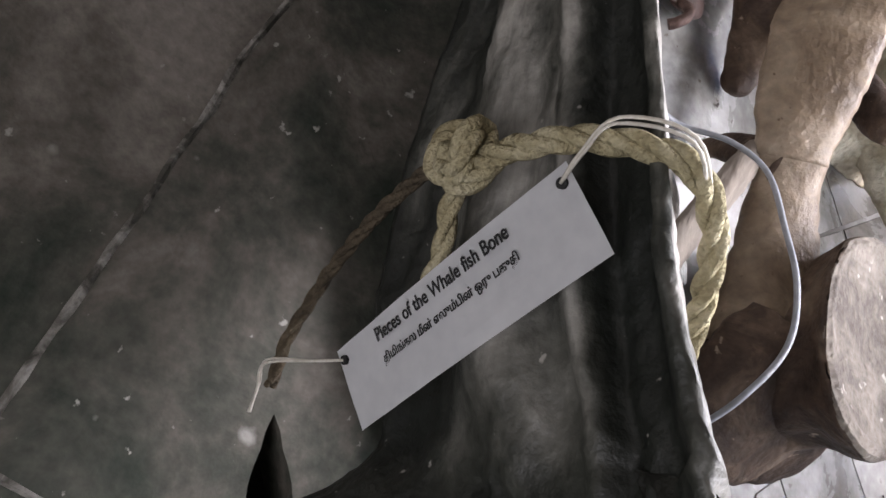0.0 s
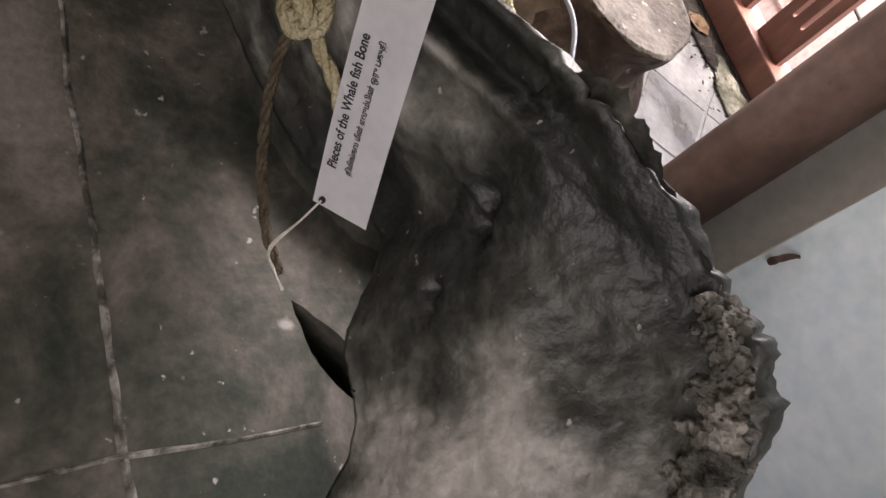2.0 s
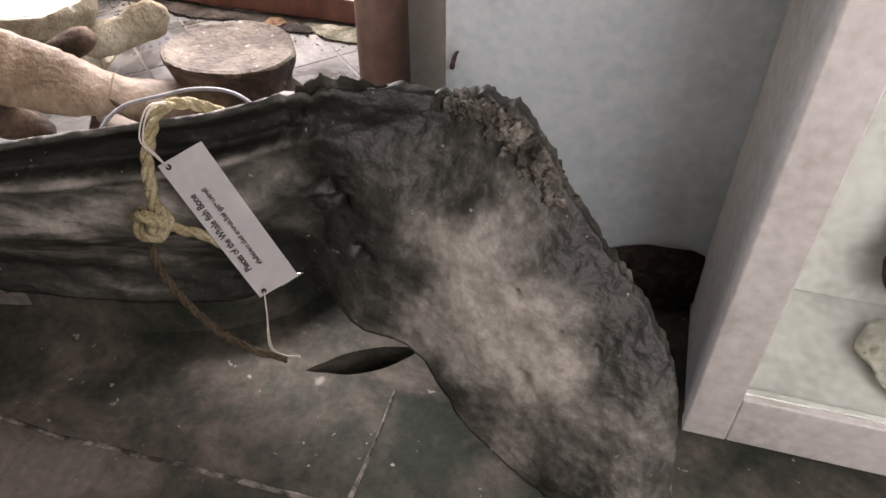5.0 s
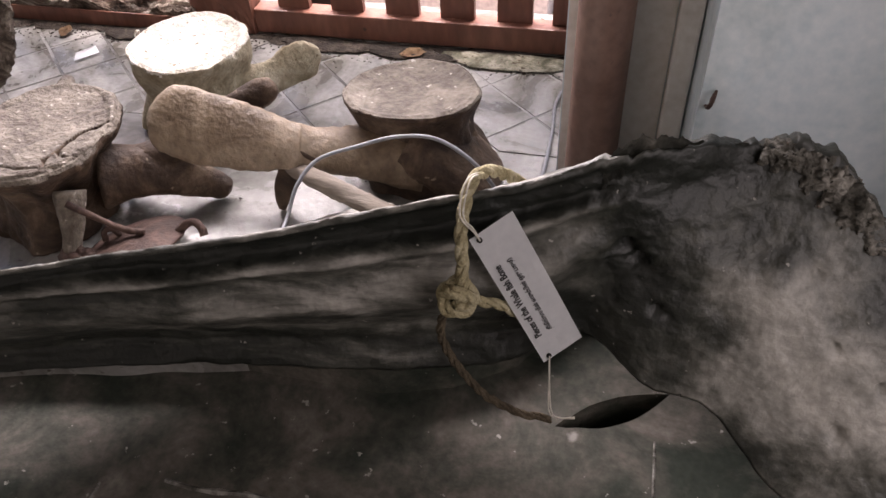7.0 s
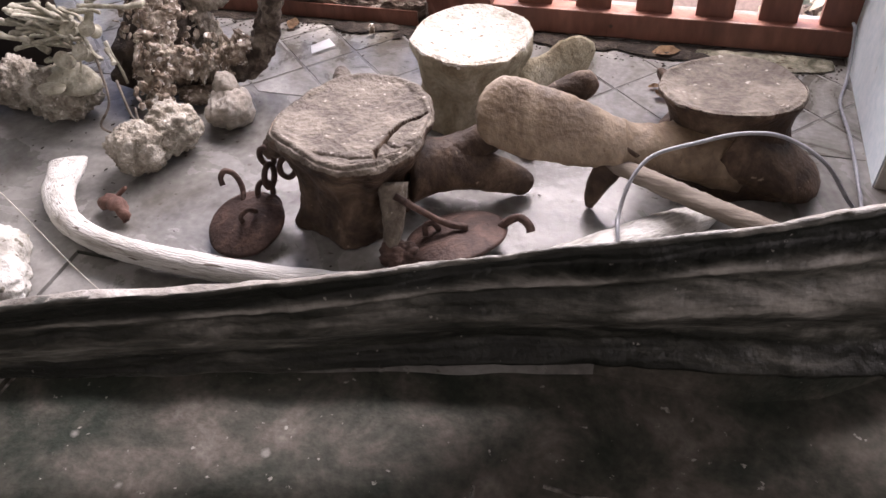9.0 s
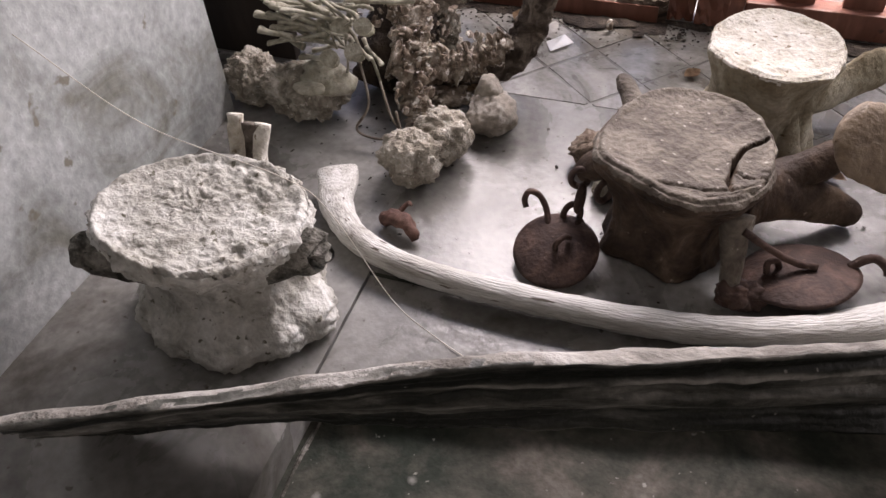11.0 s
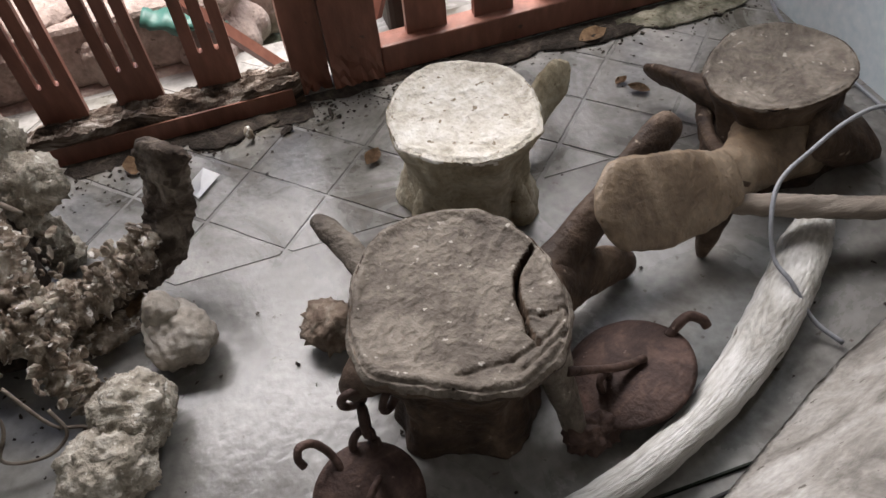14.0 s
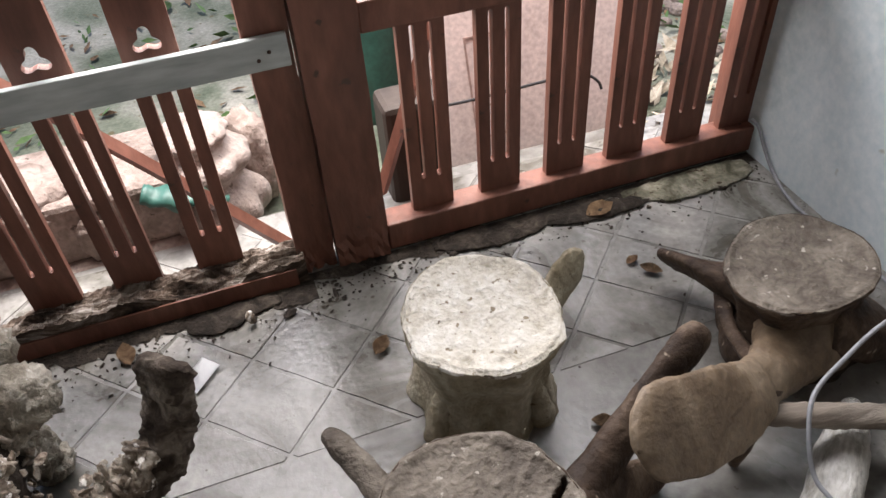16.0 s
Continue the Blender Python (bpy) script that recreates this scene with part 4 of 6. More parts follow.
# ---- vertebrae ----
def body_mesh(rx, ry, height, profile, lean=(0, 0), rough=0.006, freq=14.0, seed=0.0, rings=26, sides=110, cracks=(), rim=0.006, egg=0.06, rumple=0.0, lobes=(), tilt=(0, 0), outline=None):
    """A vertebra's centrum: a worn end plate on a waisted, flaring trunk. profile: rows of height share and radius share, from top to bottom. lobes: angle in degrees, width, and how far the rim is drawn out."""
    bm = bmesh.new()
    prof = spline([(1.0, 1.0), *profile], 7)
    rows = [("disc", k / rings) for k in range(1, rings + 1)] + [("side", *p) for p in prof[1:]]
    o = Vector((seed * 5.3, seed * 2.1, seed))
    made = []

    def place(kind, a, w):
        c, s = math.cos(w), math.sin(w)
        if outline:
            shape = float(np.interp(math.degrees(w) % 360, *zip(*outline, (360.0, outline[0][1])))) + 0.02 * noise.noise(Vector((c * 3.1, s * 3.1, seed)))
        else:
            shape = 1 + egg * math.cos(2 * w + seed) + 0.03 * math.cos(3 * w + 2 * seed) + 0.05 * noise.noise(Vector((c * 1.7, s * 1.7, seed)))
        for deg, wide, far in lobes:
            d = (math.degrees(w) - deg + 180) % 360 - 180
            shape += far * math.exp(-(d / wide) ** 2) * (1.0 if kind == "disc" or a[0] > 0.5 else 0.6)
        if kind == "disc":
            r, z = a, height
            z += tilt[0] * rx * r * c + tilt[1] * ry * r * s
            z += -0.010 * (1 - r * r) + rim * math.exp(-((r - 0.94) / 0.05) ** 2) - rim * 1.5 * max(0, (r - 0.97) / 0.03)
        else:
            share, r = a
            r *= 1 + 0.16 * noise.noise(Vector((c * 2.4, s * 2.4, share * 1.7 + seed))) * min(1, max(0, (1 - share) * 4))
            z = height * share + (tilt[0] * rx * c + tilt[1] * ry * s) * max(0, share) ** 2
        x, y = rx * r * shape * c, ry * r * shape * s
        k = 1 - z / height
        p = Vector((x + lean[0] * k, y + lean[1] * k, z))
        q = p * freq + o
        n1 = noise.noise(q) + 0.5 * noise.noise(q * 2.4) + 0.25 * noise.noise(q * 6)
        if kind == "disc":
            p.z += rough * n1 + rough * 0.10 * math.sin(r * 60 + 5 * noise.noise(q * 0.4)) + rumple * ((0.15 + max(0, 0.5 + 1.6 * noise.noise(q * 0.22 + Vector((3, 1, 0))))) * (abs(noise.noise(q * 0.9 + 1.2 * noise.noise_vector(q * 0.5))) + 0.6 * abs(noise.noise(q * 2.6)) + 0.4 * noise.noise(q * 5.3) - 0.35))
            for line, wide, deep in cracks:
                for (ax, ay), (bx, by) in zip(line, line[1:]):
                    t = ((x - ax) * (bx - ax) + (y - ay) * (by - ay)) / ((bx - ax) ** 2 + (by - ay) ** 2)
                    t = min(max(t, 0), 1)
                    d = math.hypot(x - ax - t * (bx - ax), y - ay - t * (by - ay))
                    p.z -= deep * math.exp(-(d / wide) ** 2)
        else:
            p += Vector((c, s, 0)) * (rough * 1.6 * n1 + rumple * (abs(noise.noise(q * 1.3)) - 0.25))
        return p

    centre = bm.verts.new((lean[0] * 0, lean[1] * 0, height - 0.010))
    for kind, *a in rows:
        a = a[0] if kind == "disc" else tuple(a)
        made.append([bm.verts.new(place(kind, a, 2 * math.pi * k / sides)) for k in range(sides)])
    for k in range(sides):
        bm.faces.new((centre, made[0][k], made[0][(k + 1) % sides]))
    for r, q in zip(made, made[1:]):
        for k in range(sides):
            bm.faces.new((r[k], q[k], q[(k + 1) % sides], r[(k + 1) % sides]))
    bm.faces.new(list(reversed(made[-1])))
    bmesh.ops.recalc_face_normals(bm, faces=bm.faces)
    return bm


def two_tone(me, top_material, height, limit=0.86):
    """The worn end plate takes a material of its own."""
    me.materials.append(top_material)
    for p in me.polygons:
        if p.center.z > height * limit and p.normal.z > 0.35:
            p.material_index = 1


def vertebra(place, label, material, top=None, processes=(), **k):
    v = thing("whale_vertebra", label, "bone", place, "whale vertebrae on the platform")
    b = part("centrum", body_mesh(**k), material, v, smooth=True)
    if top:
        two_tone(b.data, top, k["height"])
    for name, rows, up, m, rough in processes:
        local = [(x - place[0], y - place[1], z - place[2], a, c) for x, y, z, a, c in rows]
        part(name, sweep(local, 7, 14, up=up, rough=rough, freq=18), m, v, smooth=True)
    return v


vertebra((0.050, -0.572, 0), "chalky white whale vertebra standing on its end on tiles", BONE_YELLOWED, BONE_WHITE, [
    ("transverse_process", [(0.15, -0.55, 0.10, 0.075, 0.05), (0.22, -0.51, 0.105, 0.060, 0.032), (0.28, -0.47, 0.118, 0.058, 0.022), (0.33, -0.435, 0.14, 0.066, 0.019), (0.365, -0.412, 0.165, 0.056, 0.016), (0.380, -0.402, 0.182, 0.034, 0.012), (0.384, -0.399, 0.188, 0.012, 0.006)], (0.4, -0.8, 0.2), BONE_YELLOWED, 0.008),
    ("foot_flange", [(-0.05, -0.63, 0.17, 0.016, 0.014), (-0.075, -0.652, 0.10, 0.022, 0.020), (-0.095, -0.668, 0.03, 0.034, 0.026), (-0.100, -0.672, 0.004, 0.036, 0.028)], (0, 1, 0), BONE_YELLOWED, 0.008),
    ("foot_flange", [(0.12, -0.68, 0.17, 0.016, 0.014), (0.132, -0.70, 0.10, 0.020, 0.018), (0.142, -0.712, 0.03, 0.032, 0.024), (0.144, -0.714, 0.004, 0.034, 0.026)], (0, 1, 0), BONE_YELLOWED, 0.008),
], rx=0.172, ry=0.186, height=0.270, outline=[(0, 1.0), (30, 1.02), (60, 0.99), (90, 1.02), (120, 1.0), (150, 1.0), (180, 1.02), (200, 1.07), (215, 0.98), (245, 0.97), (270, 0.99), (300, 1.02), (318, 1.08), (335, 1.0)], profile=[(0.95, 1.02), (0.86, 0.99), (0.62, 0.86), (0.36, 0.84), (0.14, 0.92), (0.0, 0.98)], seed=1.3, rough=0.004, freq=20, rumple=0.006)

vertebra((-0.135, -1.06, 0), "grey-brown whale vertebra with a cracked end plate", BONE_BROWN, BONE_GREY, [
    ("transverse_process", [(-0.22, -0.94, 0.14, 0.04, 0.03), (-0.27, -0.84, 0.15, 0.034, 0.024), (-0.31, -0.75, 0.16, 0.03, 0.022), (-0.335, -0.69, 0.165, 0.022, 0.016), (-0.342, -0.675, 0.165, 0.008, 0.006)], (0, 0, 1), BONE_GREY, 0.006),
    ("neural_spine", [(-0.01, -1.02, 0.09, 0.09, 0.075), (0.08, -0.985, 0.115, 0.058, 0.045), (0.17, -0.94, 0.155, 0.044, 0.028), (0.27, -0.895, 0.208, 0.040, 0.024), (0.36, -0.855, 0.255, 0.042, 0.024), (0.415, -0.828, 0.285, 0.040, 0.026), (0.440, -0.815, 0.299, 0.028, 0.022), (0.447, -0.811, 0.303, 0.01, 0.01)], (0.3, -0.6, 0.7), BONE_BROWN, 0.006),
    ("transverse_process", [(0.0, -1.06, 0.12, 0.095, 0.07), (0.08, -1.02, 0.11, 0.072, 0.038), (0.16, -0.99, 0.090, 0.058, 0.026), (0.22, -0.97, 0.066, 0.050, 0.022), (0.275, -0.955, 0.045, 0.042, 0.022), (0.305, -0.948, 0.036, 0.028, 0.020), (0.314, -0.946, 0.033, 0.010, 0.010)], (0.2, -0.75, 0.6), BONE_BROWN, 0.006),
    ("neural_arch", [(0.0, -1.19, 0.17, 0.045, 0.040), (0.012, -1.24, 0.10, 0.032, 0.030), (0.020, -1.285, 0.04, 0.026, 0.022), (0.024, -1.30, 0.008, 0.030, 0.022)], (1, 0, 0), BONE_GREY, 0.006),
    ("rim_lobe", [(-0.24, -1.09, 0.205, 0.07, 0.045), (-0.31, -1.115, 0.200, 0.055, 0.036), (-0.355, -1.13, 0.185, 0.040, 0.034), (-0.378, -1.138, 0.168, 0.022, 0.022)], (0, 0, 1), BONE_BROWN, 0.010),
], rx=0.2, ry=0.2, height=0.264, outline=[(0, 0.96), (35, 1.0), (60, 1.07), (90, 1.08), (115, 1.10), (140, 1.0), (165, 0.96), (190, 1.05), (210, 1.12), (235, 0.98), (255, 1.02), (280, 1.15), (305, 1.13), (332, 1.04)], profile=[(0.93, 1.04), (0.84, 0.98), (0.72, 0.86), (0.50, 0.72), (0.28, 0.66), (0.10, 0.70), (0.0, 0.74)], lean=(-0.01, -0.05), seed=2.2, rough=0.0030, freq=24, rings=64, sides=200,
    cracks=[([(0.175, 0.047), (0.151, 0.031), (0.124, 0.002), (0.109, -0.038), (0.106, -0.081)], 0.0042, 0.050), ([(0.106, -0.081), (0.132, -0.100), (0.189, -0.106)], 0.0026, 0.018), ([(0.106, -0.081), (0.098, -0.121), (0.107, -0.154)], 0.0034, 0.030), ([(0.20, -0.10), (0.13, -0.145), (0.05, -0.17), (-0.05, -0.165)], 0.004, 0.008), ([(0.16, -0.15), (0.05, -0.200)], 0.004, 0.010)],
    rumple=0.003)

vertebra((0.795, -0.695, 0), "brown whale vertebra with a broad paddle-like process, grey on top", BONE_BROWN, BONE_GREY, [
    ("pedicle", [(0.80, -0.76, 0.10, 0.14, 0.09), (0.71, -0.815, 0.115, 0.095, 0.060), (0.63, -0.865, 0.140, 0.070, 0.040), (0.56, -0.905, 0.172, 0.060, 0.029), (0.50, -0.940, 0.200, 0.066, 0.024), (0.47, -0.952, 0.212, 0.06, 0.020)], (-0.30, -0.62, 0.75), BONE_TAN, 0.008),
    ("transverse_process", [(0.54, -0.925, 0.185, 0.062, 0.026), (0.50, -0.943, 0.202, 0.070, 0.024), (0.45, -0.962, 0.222, 0.082, 0.022), (0.37, -0.985, 0.252, 0.093, 0.019), (0.29, -0.996, 0.276, 0.096, 0.018), (0.225, -1.002, 0.294, 0.088, 0.018), (0.192, -1.004, 0.302, 0.058, 0.017), (0.177, -1.005, 0.305, 0.024, 0.012)], (-0.30, -0.62, 0.75), BONE_TAN, 0.007),
    ("transverse_process", [(0.75, -0.63, 0.12, 0.085, 0.07), (0.69, -0.555, 0.120, 0.074, 0.036), (0.655, -0.495, 0.112, 0.070, 0.024), (0.635, -0.450, 0.105, 0.058, 0.020), (0.624, -0.425, 0.102, 0.036, 0.016), (0.620, -0.418, 0.100, 0.012, 0.010)], (0.7, -0.4, 0.5), BONE_BROWN, 0.005),
    ("neural_arch", [(0.70, -0.60, 0.10, 0.03, 0.03), (0.655, -0.655, 0.10, 0.016, 0.022), (0.628, -0.72, 0.105, 0.012, 0.018), (0.61, -0.79, 0.125, 0.016, 0.02), (0.60, -0.86, 0.155, 0.028, 0.028)], (1, 0, 0.3), BONE_BROWN, 0.005),
    ("articular_process", [(0.55, -0.915, 0.175, 0.060, 0.038), (0.515, -0.945, 0.12, 0.040, 0.028), (0.488, -0.968, 0.06, 0.028, 0.022), (0.476, -0.978, 0.006, 0.012, 0.012)], (0, 1, 0), BONE_BROWN, 0.004),
    ("flank", [(0.82, -0.74, 0.12, 0.13, 0.10), (0.90, -0.76, 0.085, 0.135, 0.075), (0.97, -0.775, 0.055, 0.125, 0.052), (1.03, -0.785, 0.032, 0.10, 0.032), (1.06, -0.79, 0.02, 0.04, 0.014)], (0.2, 0, 1), BONE_BROWN, 0.008),
], rx=0.190, ry=0.152, height=0.254, profile=[(0.95, 1.02), (0.88, 0.97), (0.66, 0.84), (0.38, 0.86), (0.14, 1.05), (0.0, 1.08)], lean=(0.05, -0.01), seed=4.1, rough=0.0035, rim=0.004)

vertebra((-1.085, -1.665, 0), "pale crumbling whale vertebra with an eroded end plate", BONE_ERODED, None, [
    ("neural_spine", [(-1.10, -1.52, 0.20, 0.020, 0.022), (-1.115, -1.47, 0.28, 0.017, 0.019), (-1.124, -1.43, 0.35, 0.018, 0.017), (-1.128, -1.408, 0.395, 0.020, 0.013)], (0, 1, 0), BONE_WHITE, 0.005),
    ("neural_spine", [(-1.055, -1.52, 0.20, 0.020, 0.022), (-1.06, -1.47, 0.27, 0.016, 0.019), (-1.067, -1.43, 0.33, 0.017, 0.017), (-1.066, -1.404, 0.376, 0.020, 0.013)], (0, 1, 0), BONE_WHITE, 0.005),
    ("spine_web", [(-1.085, -1.50, 0.22, 0.028, 0.006), (-1.095, -1.435, 0.32, 0.026, 0.006), (-1.096, -1.412, 0.378, 0.034, 0.012)], (0, 1, 0.5), BONE_GREY, 0.005),
    ("transverse_process", [(-0.96, -1.665, 0.24, 0.075, 0.075), (-0.90, -1.655, 0.255, 0.060, 0.060), (-0.855, -1.65, 0.268, 0.052, 0.056), (-0.835, -1.648, 0.274, 0.046, 0.050), (-0.833, -1.648, 0.274, 0.030, 0.034)], (0, 0, 1), POROUS, 0.006),
    ("transverse_process", [(-1.18, -1.72, 0.20, 0.06, 0.05), (-1.27, -1.75, 0.225, 0.052, 0.04), (-1.345, -1.77, 0.25, 0.045, 0.03), (-1.36, -1.775, 0.252, 0.02, 0.015)], (0, 0, 1), POROUS, 0.010),
], rx=0.232, ry=0.186, height=0.336, outline=[(0, 1.0), (40, 1.03), (90, 1.0), (140, 1.0), (180, 1.05), (220, 1.04), (270, 0.97), (310, 1.02), (340, 0.97)], profile=[(0.94, 1.02), (0.86, 0.97), (0.72, 0.80), (0.52, 0.70), (0.34, 0.78), (0.20, 0.98), (0.10, 1.03), (0.03, 1.0), (0.0, 0.93)], seed=6.7, rough=0.0050, freq=31, rumple=0.016, lean=(0.0, 0.02), sides=150, rings=44)

# ---- rib ----
rib_rows = [(-1.037, -1.160, 0.062, 0.050, 0.008), (-1.032, -1.170, 0.061, 0.056, 0.014), (-1.010, -1.215, 0.057, 0.055, 0.020), (-0.988, -1.278, 0.050, 0.048, 0.028), (-0.935, -1.345, 0.043, 0.039, 0.032), (-0.85, -1.402, 0.038, 0.033, 0.034), (-0.70, -1.443, 0.035, 0.031, 0.033), (-0.5, -1.456, 0.034, 0.033, 0.034), (-0.25, -1.455, 0.034, 0.033, 0.034), (0.0, -1.430, 0.034, 0.034, 0.034), (0.2, -1.372, 0.035, 0.036, 0.034), (0.36, -1.295, 0.036, 0.047, 0.034), (0.50, -1.205, 0.036, 0.054, 0.034), (0.61, -1.12, 0.036, 0.056, 0.034), (0.70, -1.045, 0.034, 0.052, 0.032), (0.77, -0.985, 0.032, 0.036, 0.030), (0.80, -0.955, 0.032, 0.02, 0.02)]
rib_bm = sweep(rib_rows, 14, 20, rough=0.0035, freq=24)
rib_bm.verts.index_update()
for v in rib_bm.verts:
    v.co.z += 0.0014 * noise.noise(Vector((v.co.x * 14, v.co.y * 90, v.co.z * 90)))
rib_bm.verts.ensure_lookup_table()
rib_uv = rib_bm.loops.layers.uv.new("along")
for f in rib_bm.faces:
    for lp in f.loops:
        ring, side = divmod(lp.vert.index, 20)
        w = (2 * math.pi * side / 20 + math.pi / 2) % (2 * math.pi)
        lp[rib_uv].uv = (ring * 0.0105, 0.036 * min(w, 2 * math.pi - w))
tagged(part("whale_rib", rib_bm, RIB, smooth=True), "long curved white weathered whale rib lying on the floor", "bone")

# ---- driftwood stick, cables ----
stick_bm = sweep([(0.505, -0.958, 0.150, 0.012, 0.016), (0.55, -0.97, 0.140, 0.026, 0.020), (0.68, -1.01, 0.122, 0.030, 0.022), (0.82, -1.055, 0.105, 0.030, 0.022), (0.95, -1.09, 0.092, 0.026, 0.02), (1.02, -1.11, 0.086, 0.012, 0.01)], 12, 12, rough=0.004, freq=40)
tagged(part("driftwood", stick_bm, WOOD_GREY, smooth=True), "pale grey split driftwood stick resting on bones", "driftwood")
tagged(part("cable", sweep([(*p, 0.0052, 0.0052) for p in [(1.19, -0.02, 0.13), (1.195, -0.05, 0.12), (1.198, -0.10, 0.06), (1.19, -0.18, 0.012), (1.16, -0.32, 0.008), (1.17, -0.50, 0.010), (1.17, -0.72, 0.012), (1.16, -0.88, 0.02), (1.10, -0.935, 0.10), (1.02, -0.93, 0.20), (0.92, -0.905, 0.243), (0.82, -0.92, 0.250), (0.72, -0.948, 0.228), (0.62, -0.985, 0.20), (0.575, -1.04, 0.155), (0.56, -1.10, 0.095), (0.565, -1.16, 0.082), (0.585, -1.23, 0.03), (0.62, -1.29, 0.008)]], 8, 8), CABLE, smooth=True), "grey electric cable looping over the bones", "cable")
tagged(part("cable", sweep([(*p, 0.0048, 0.0048) for p in [(-0.37, -1.66, LOW + 0.108), (-0.33, -1.63, LOW + 0.112), (-0.29, -1.57, LOW + 0.116), (-0.20, -1.525, LOW + 0.110), (-0.08, -1.505, LOW + 0.108), (0.08, -1.495, LOW + 0.108), (0.22, -1.485, LOW + 0.108), (0.36, -1.48, LOW + 0.108)]], 8, 8), BLACK, smooth=True), "black electric cable lying along the platform step", "cable")
tagged(part("cable", sweep([(*p, 0.0032, 0.0032) for p in [(-0.33, -1.645, LOW + 0.108), (-0.27, -1.60, LOW + 0.106), (-0.18, -1.56, LOW + 0.105), (-0.05, -1.535, LOW + 0.105), (0.12, -1.52, LOW + 0.105), (0.3, -1.51, LOW + 0.105)]], 8, 8), BLACK, smooth=True), "thin black electric cable lying along the platform step", "cable")
tagged(part("cable_clip", box(-0.395, -0.365, -1.675, -1.645, LOW + 0.098, LOW + 0.133, 0.005), BLACK), "black plastic cable joint on the floor", "clip")
tagged(part("wire", sweep([(*p, 0.0012, 0.0012) for p in [(-1.51, -1.55, 0.62), (-1.25, -1.56, 0.45), (-0.95, -1.55, 0.365), (-0.84, -1.56, 0.30), (-0.72, -1.56, 0.05), (-0.62, -1.59, LOW + 0.108), (-0.52, -1.63, LOW + 0.102), (-0.44, -1.66, LOW + 0.102), (-0.385, -1.66, LOW + 0.110)]], 8, 5), STRING, smooth=True), "thin pale wire strung from the column to the floor", "wire")

# ---- rusty iron pieces ----
def iron_pan(place, radius, tilt, turn, label, hooks):
    t = thing("iron_pan", label, "iron pan", place, "rusty iron pans")
    bm = bmesh.new()
    rows = [(0.0, 0.020), (0.25, 0.019), (0.5, 0.016), (0.75, 0.010), (0.92, 0.003), (1.0, 0.0), (0.98, -0.006), (0.7, 0.002), (0.3, 0.010)]
    c = bm.verts.new((0, 0, 0.020))
    rings = [[bm.verts.new((radius * r * (1 + 0.04 * noise.noise(Vector((math.cos(w) * 2, math.sin(w) * 2, radius * 50)))) * math.cos(w), radius * r * math.sin(w), z + 0.002 * noise.noise(Vector((math.cos(w) * r * 5, math.sin(w) * r * 5, 3))))) for w in [2 * math.pi * k / 40 for k in range(40)]] for r, z in rows[1:]]
    for k in range(40):
        bm.faces.new((c, rings[0][k], rings[0][(k + 1) % 40]))
    for r, q in zip(rings, rings[1:]):
        for k in range(40):
            bm.faces.new((r[k], q[k], q[(k + 1) % 40], r[(k + 1) % 40]))
    bm.faces.new(list(reversed(rings[-1])))
    bmesh.ops.recalc_face_normals(bm, faces=bm.faces)
    part("plate", bm, RUST, t, smooth=True)
    for pts, r in hooks:
        part("hook", sweep([(*p, r, r) for p in pts], 6, 8, rough=0.001, freq=60), RUST, t, smooth=True)
    t.rotation_euler = (radians(tilt[0]), radians(tilt[1]), radians(turn))
    return t


iron_pan((-0.392, -1.288, 0.040), 0.106, (16, -6), 10, "rusty round iron pan with a curled hook beside bones", [
    ([(-0.02, 0.07, 0.005), (-0.025, 0.105, 0.02), (-0.04, 0.13, 0.045), (-0.065, 0.135, 0.06), (-0.078, 0.12, 0.05), (-0.075, 0.105, 0.035)], 0.008),
    ([(0.0, -0.01, 0.02), (0.005, -0.005, 0.045), (0.025, 0.01, 0.05), (0.035, 0.02, 0.025)], 0.007)])
iron_pan((0.168, -1.215, 0.045), 0.132, (14, 8), 200, "rusty round iron pan with a bent iron hook", [
    ([(-0.115, 0.0, 0.0), (-0.145, 0.005, 0.018), (-0.168, 0.01, 0.02), (-0.185, 0.025, 0.005), (-0.188, 0.035, -0.012)], 0.011),
    ([(0.04, -0.01, 0.02), (0.05, -0.005, 0.045), (0.07, 0.0, 0.045), (0.075, 0.005, 0.02)], 0.008)])
tagged(part("iron_rod", sweep([(0.02, -1.235, 0.165, 0.009, 0.009), (0.08, -1.225, 0.12, 0.009, 0.009), (0.15, -1.22, 0.085, 0.009, 0.009), (0.20, -1.215, 0.078, 0.008, 0.008)], 5, 8, rough=0.002, freq=50), RUST, smooth=True), "bent rusty iron rod leaning against a pan", "iron rod")
chain = thing("chain", "short rusty iron chain hanging beside a vertebra", "chain", (-0.34, -1.17, 0))
for k, (dx, dy, z, t) in enumerate([(-0.03, 0.02, 0.165, 0), (-0.02, -0.005, 0.12, 80), (-0.035, -0.02, 0.075, 15), (-0.015, -0.03, 0.035, 75), (0.035, 0.005, 0.15, 40)]):
    bm = bmesh.new()
    n, m = 24, 8
    grid = []
    for i in range(n):
        w = 2 * math.pi * i / n
        grid.append([bm.verts.new((math.cos(w) * (0.021 + 0.0085 * math.cos(u)), 0.0085 * math.sin(u), math.sin(w) * (0.034 + 0.0085 * math.cos(u)))) for u in [2 * math.pi * j / m for j in range(m)]])
    for i in range(n):
        for j in range(m):
            bm.faces.new((grid[i][j], grid[(i + 1) % n][j], grid[(i + 1) % n][(j + 1) % m], grid[i][(j + 1) % m]))
    bmesh.ops.recalc_face_normals(bm, faces=bm.faces)
    ob = part("link", bm, RUST, chain, smooth=True)
    ob.location, ob.rotation_euler = (dx, dy, z), (radians(random.uniform(-12, 12)), radians(random.uniform(-15, 15)), radians(t))
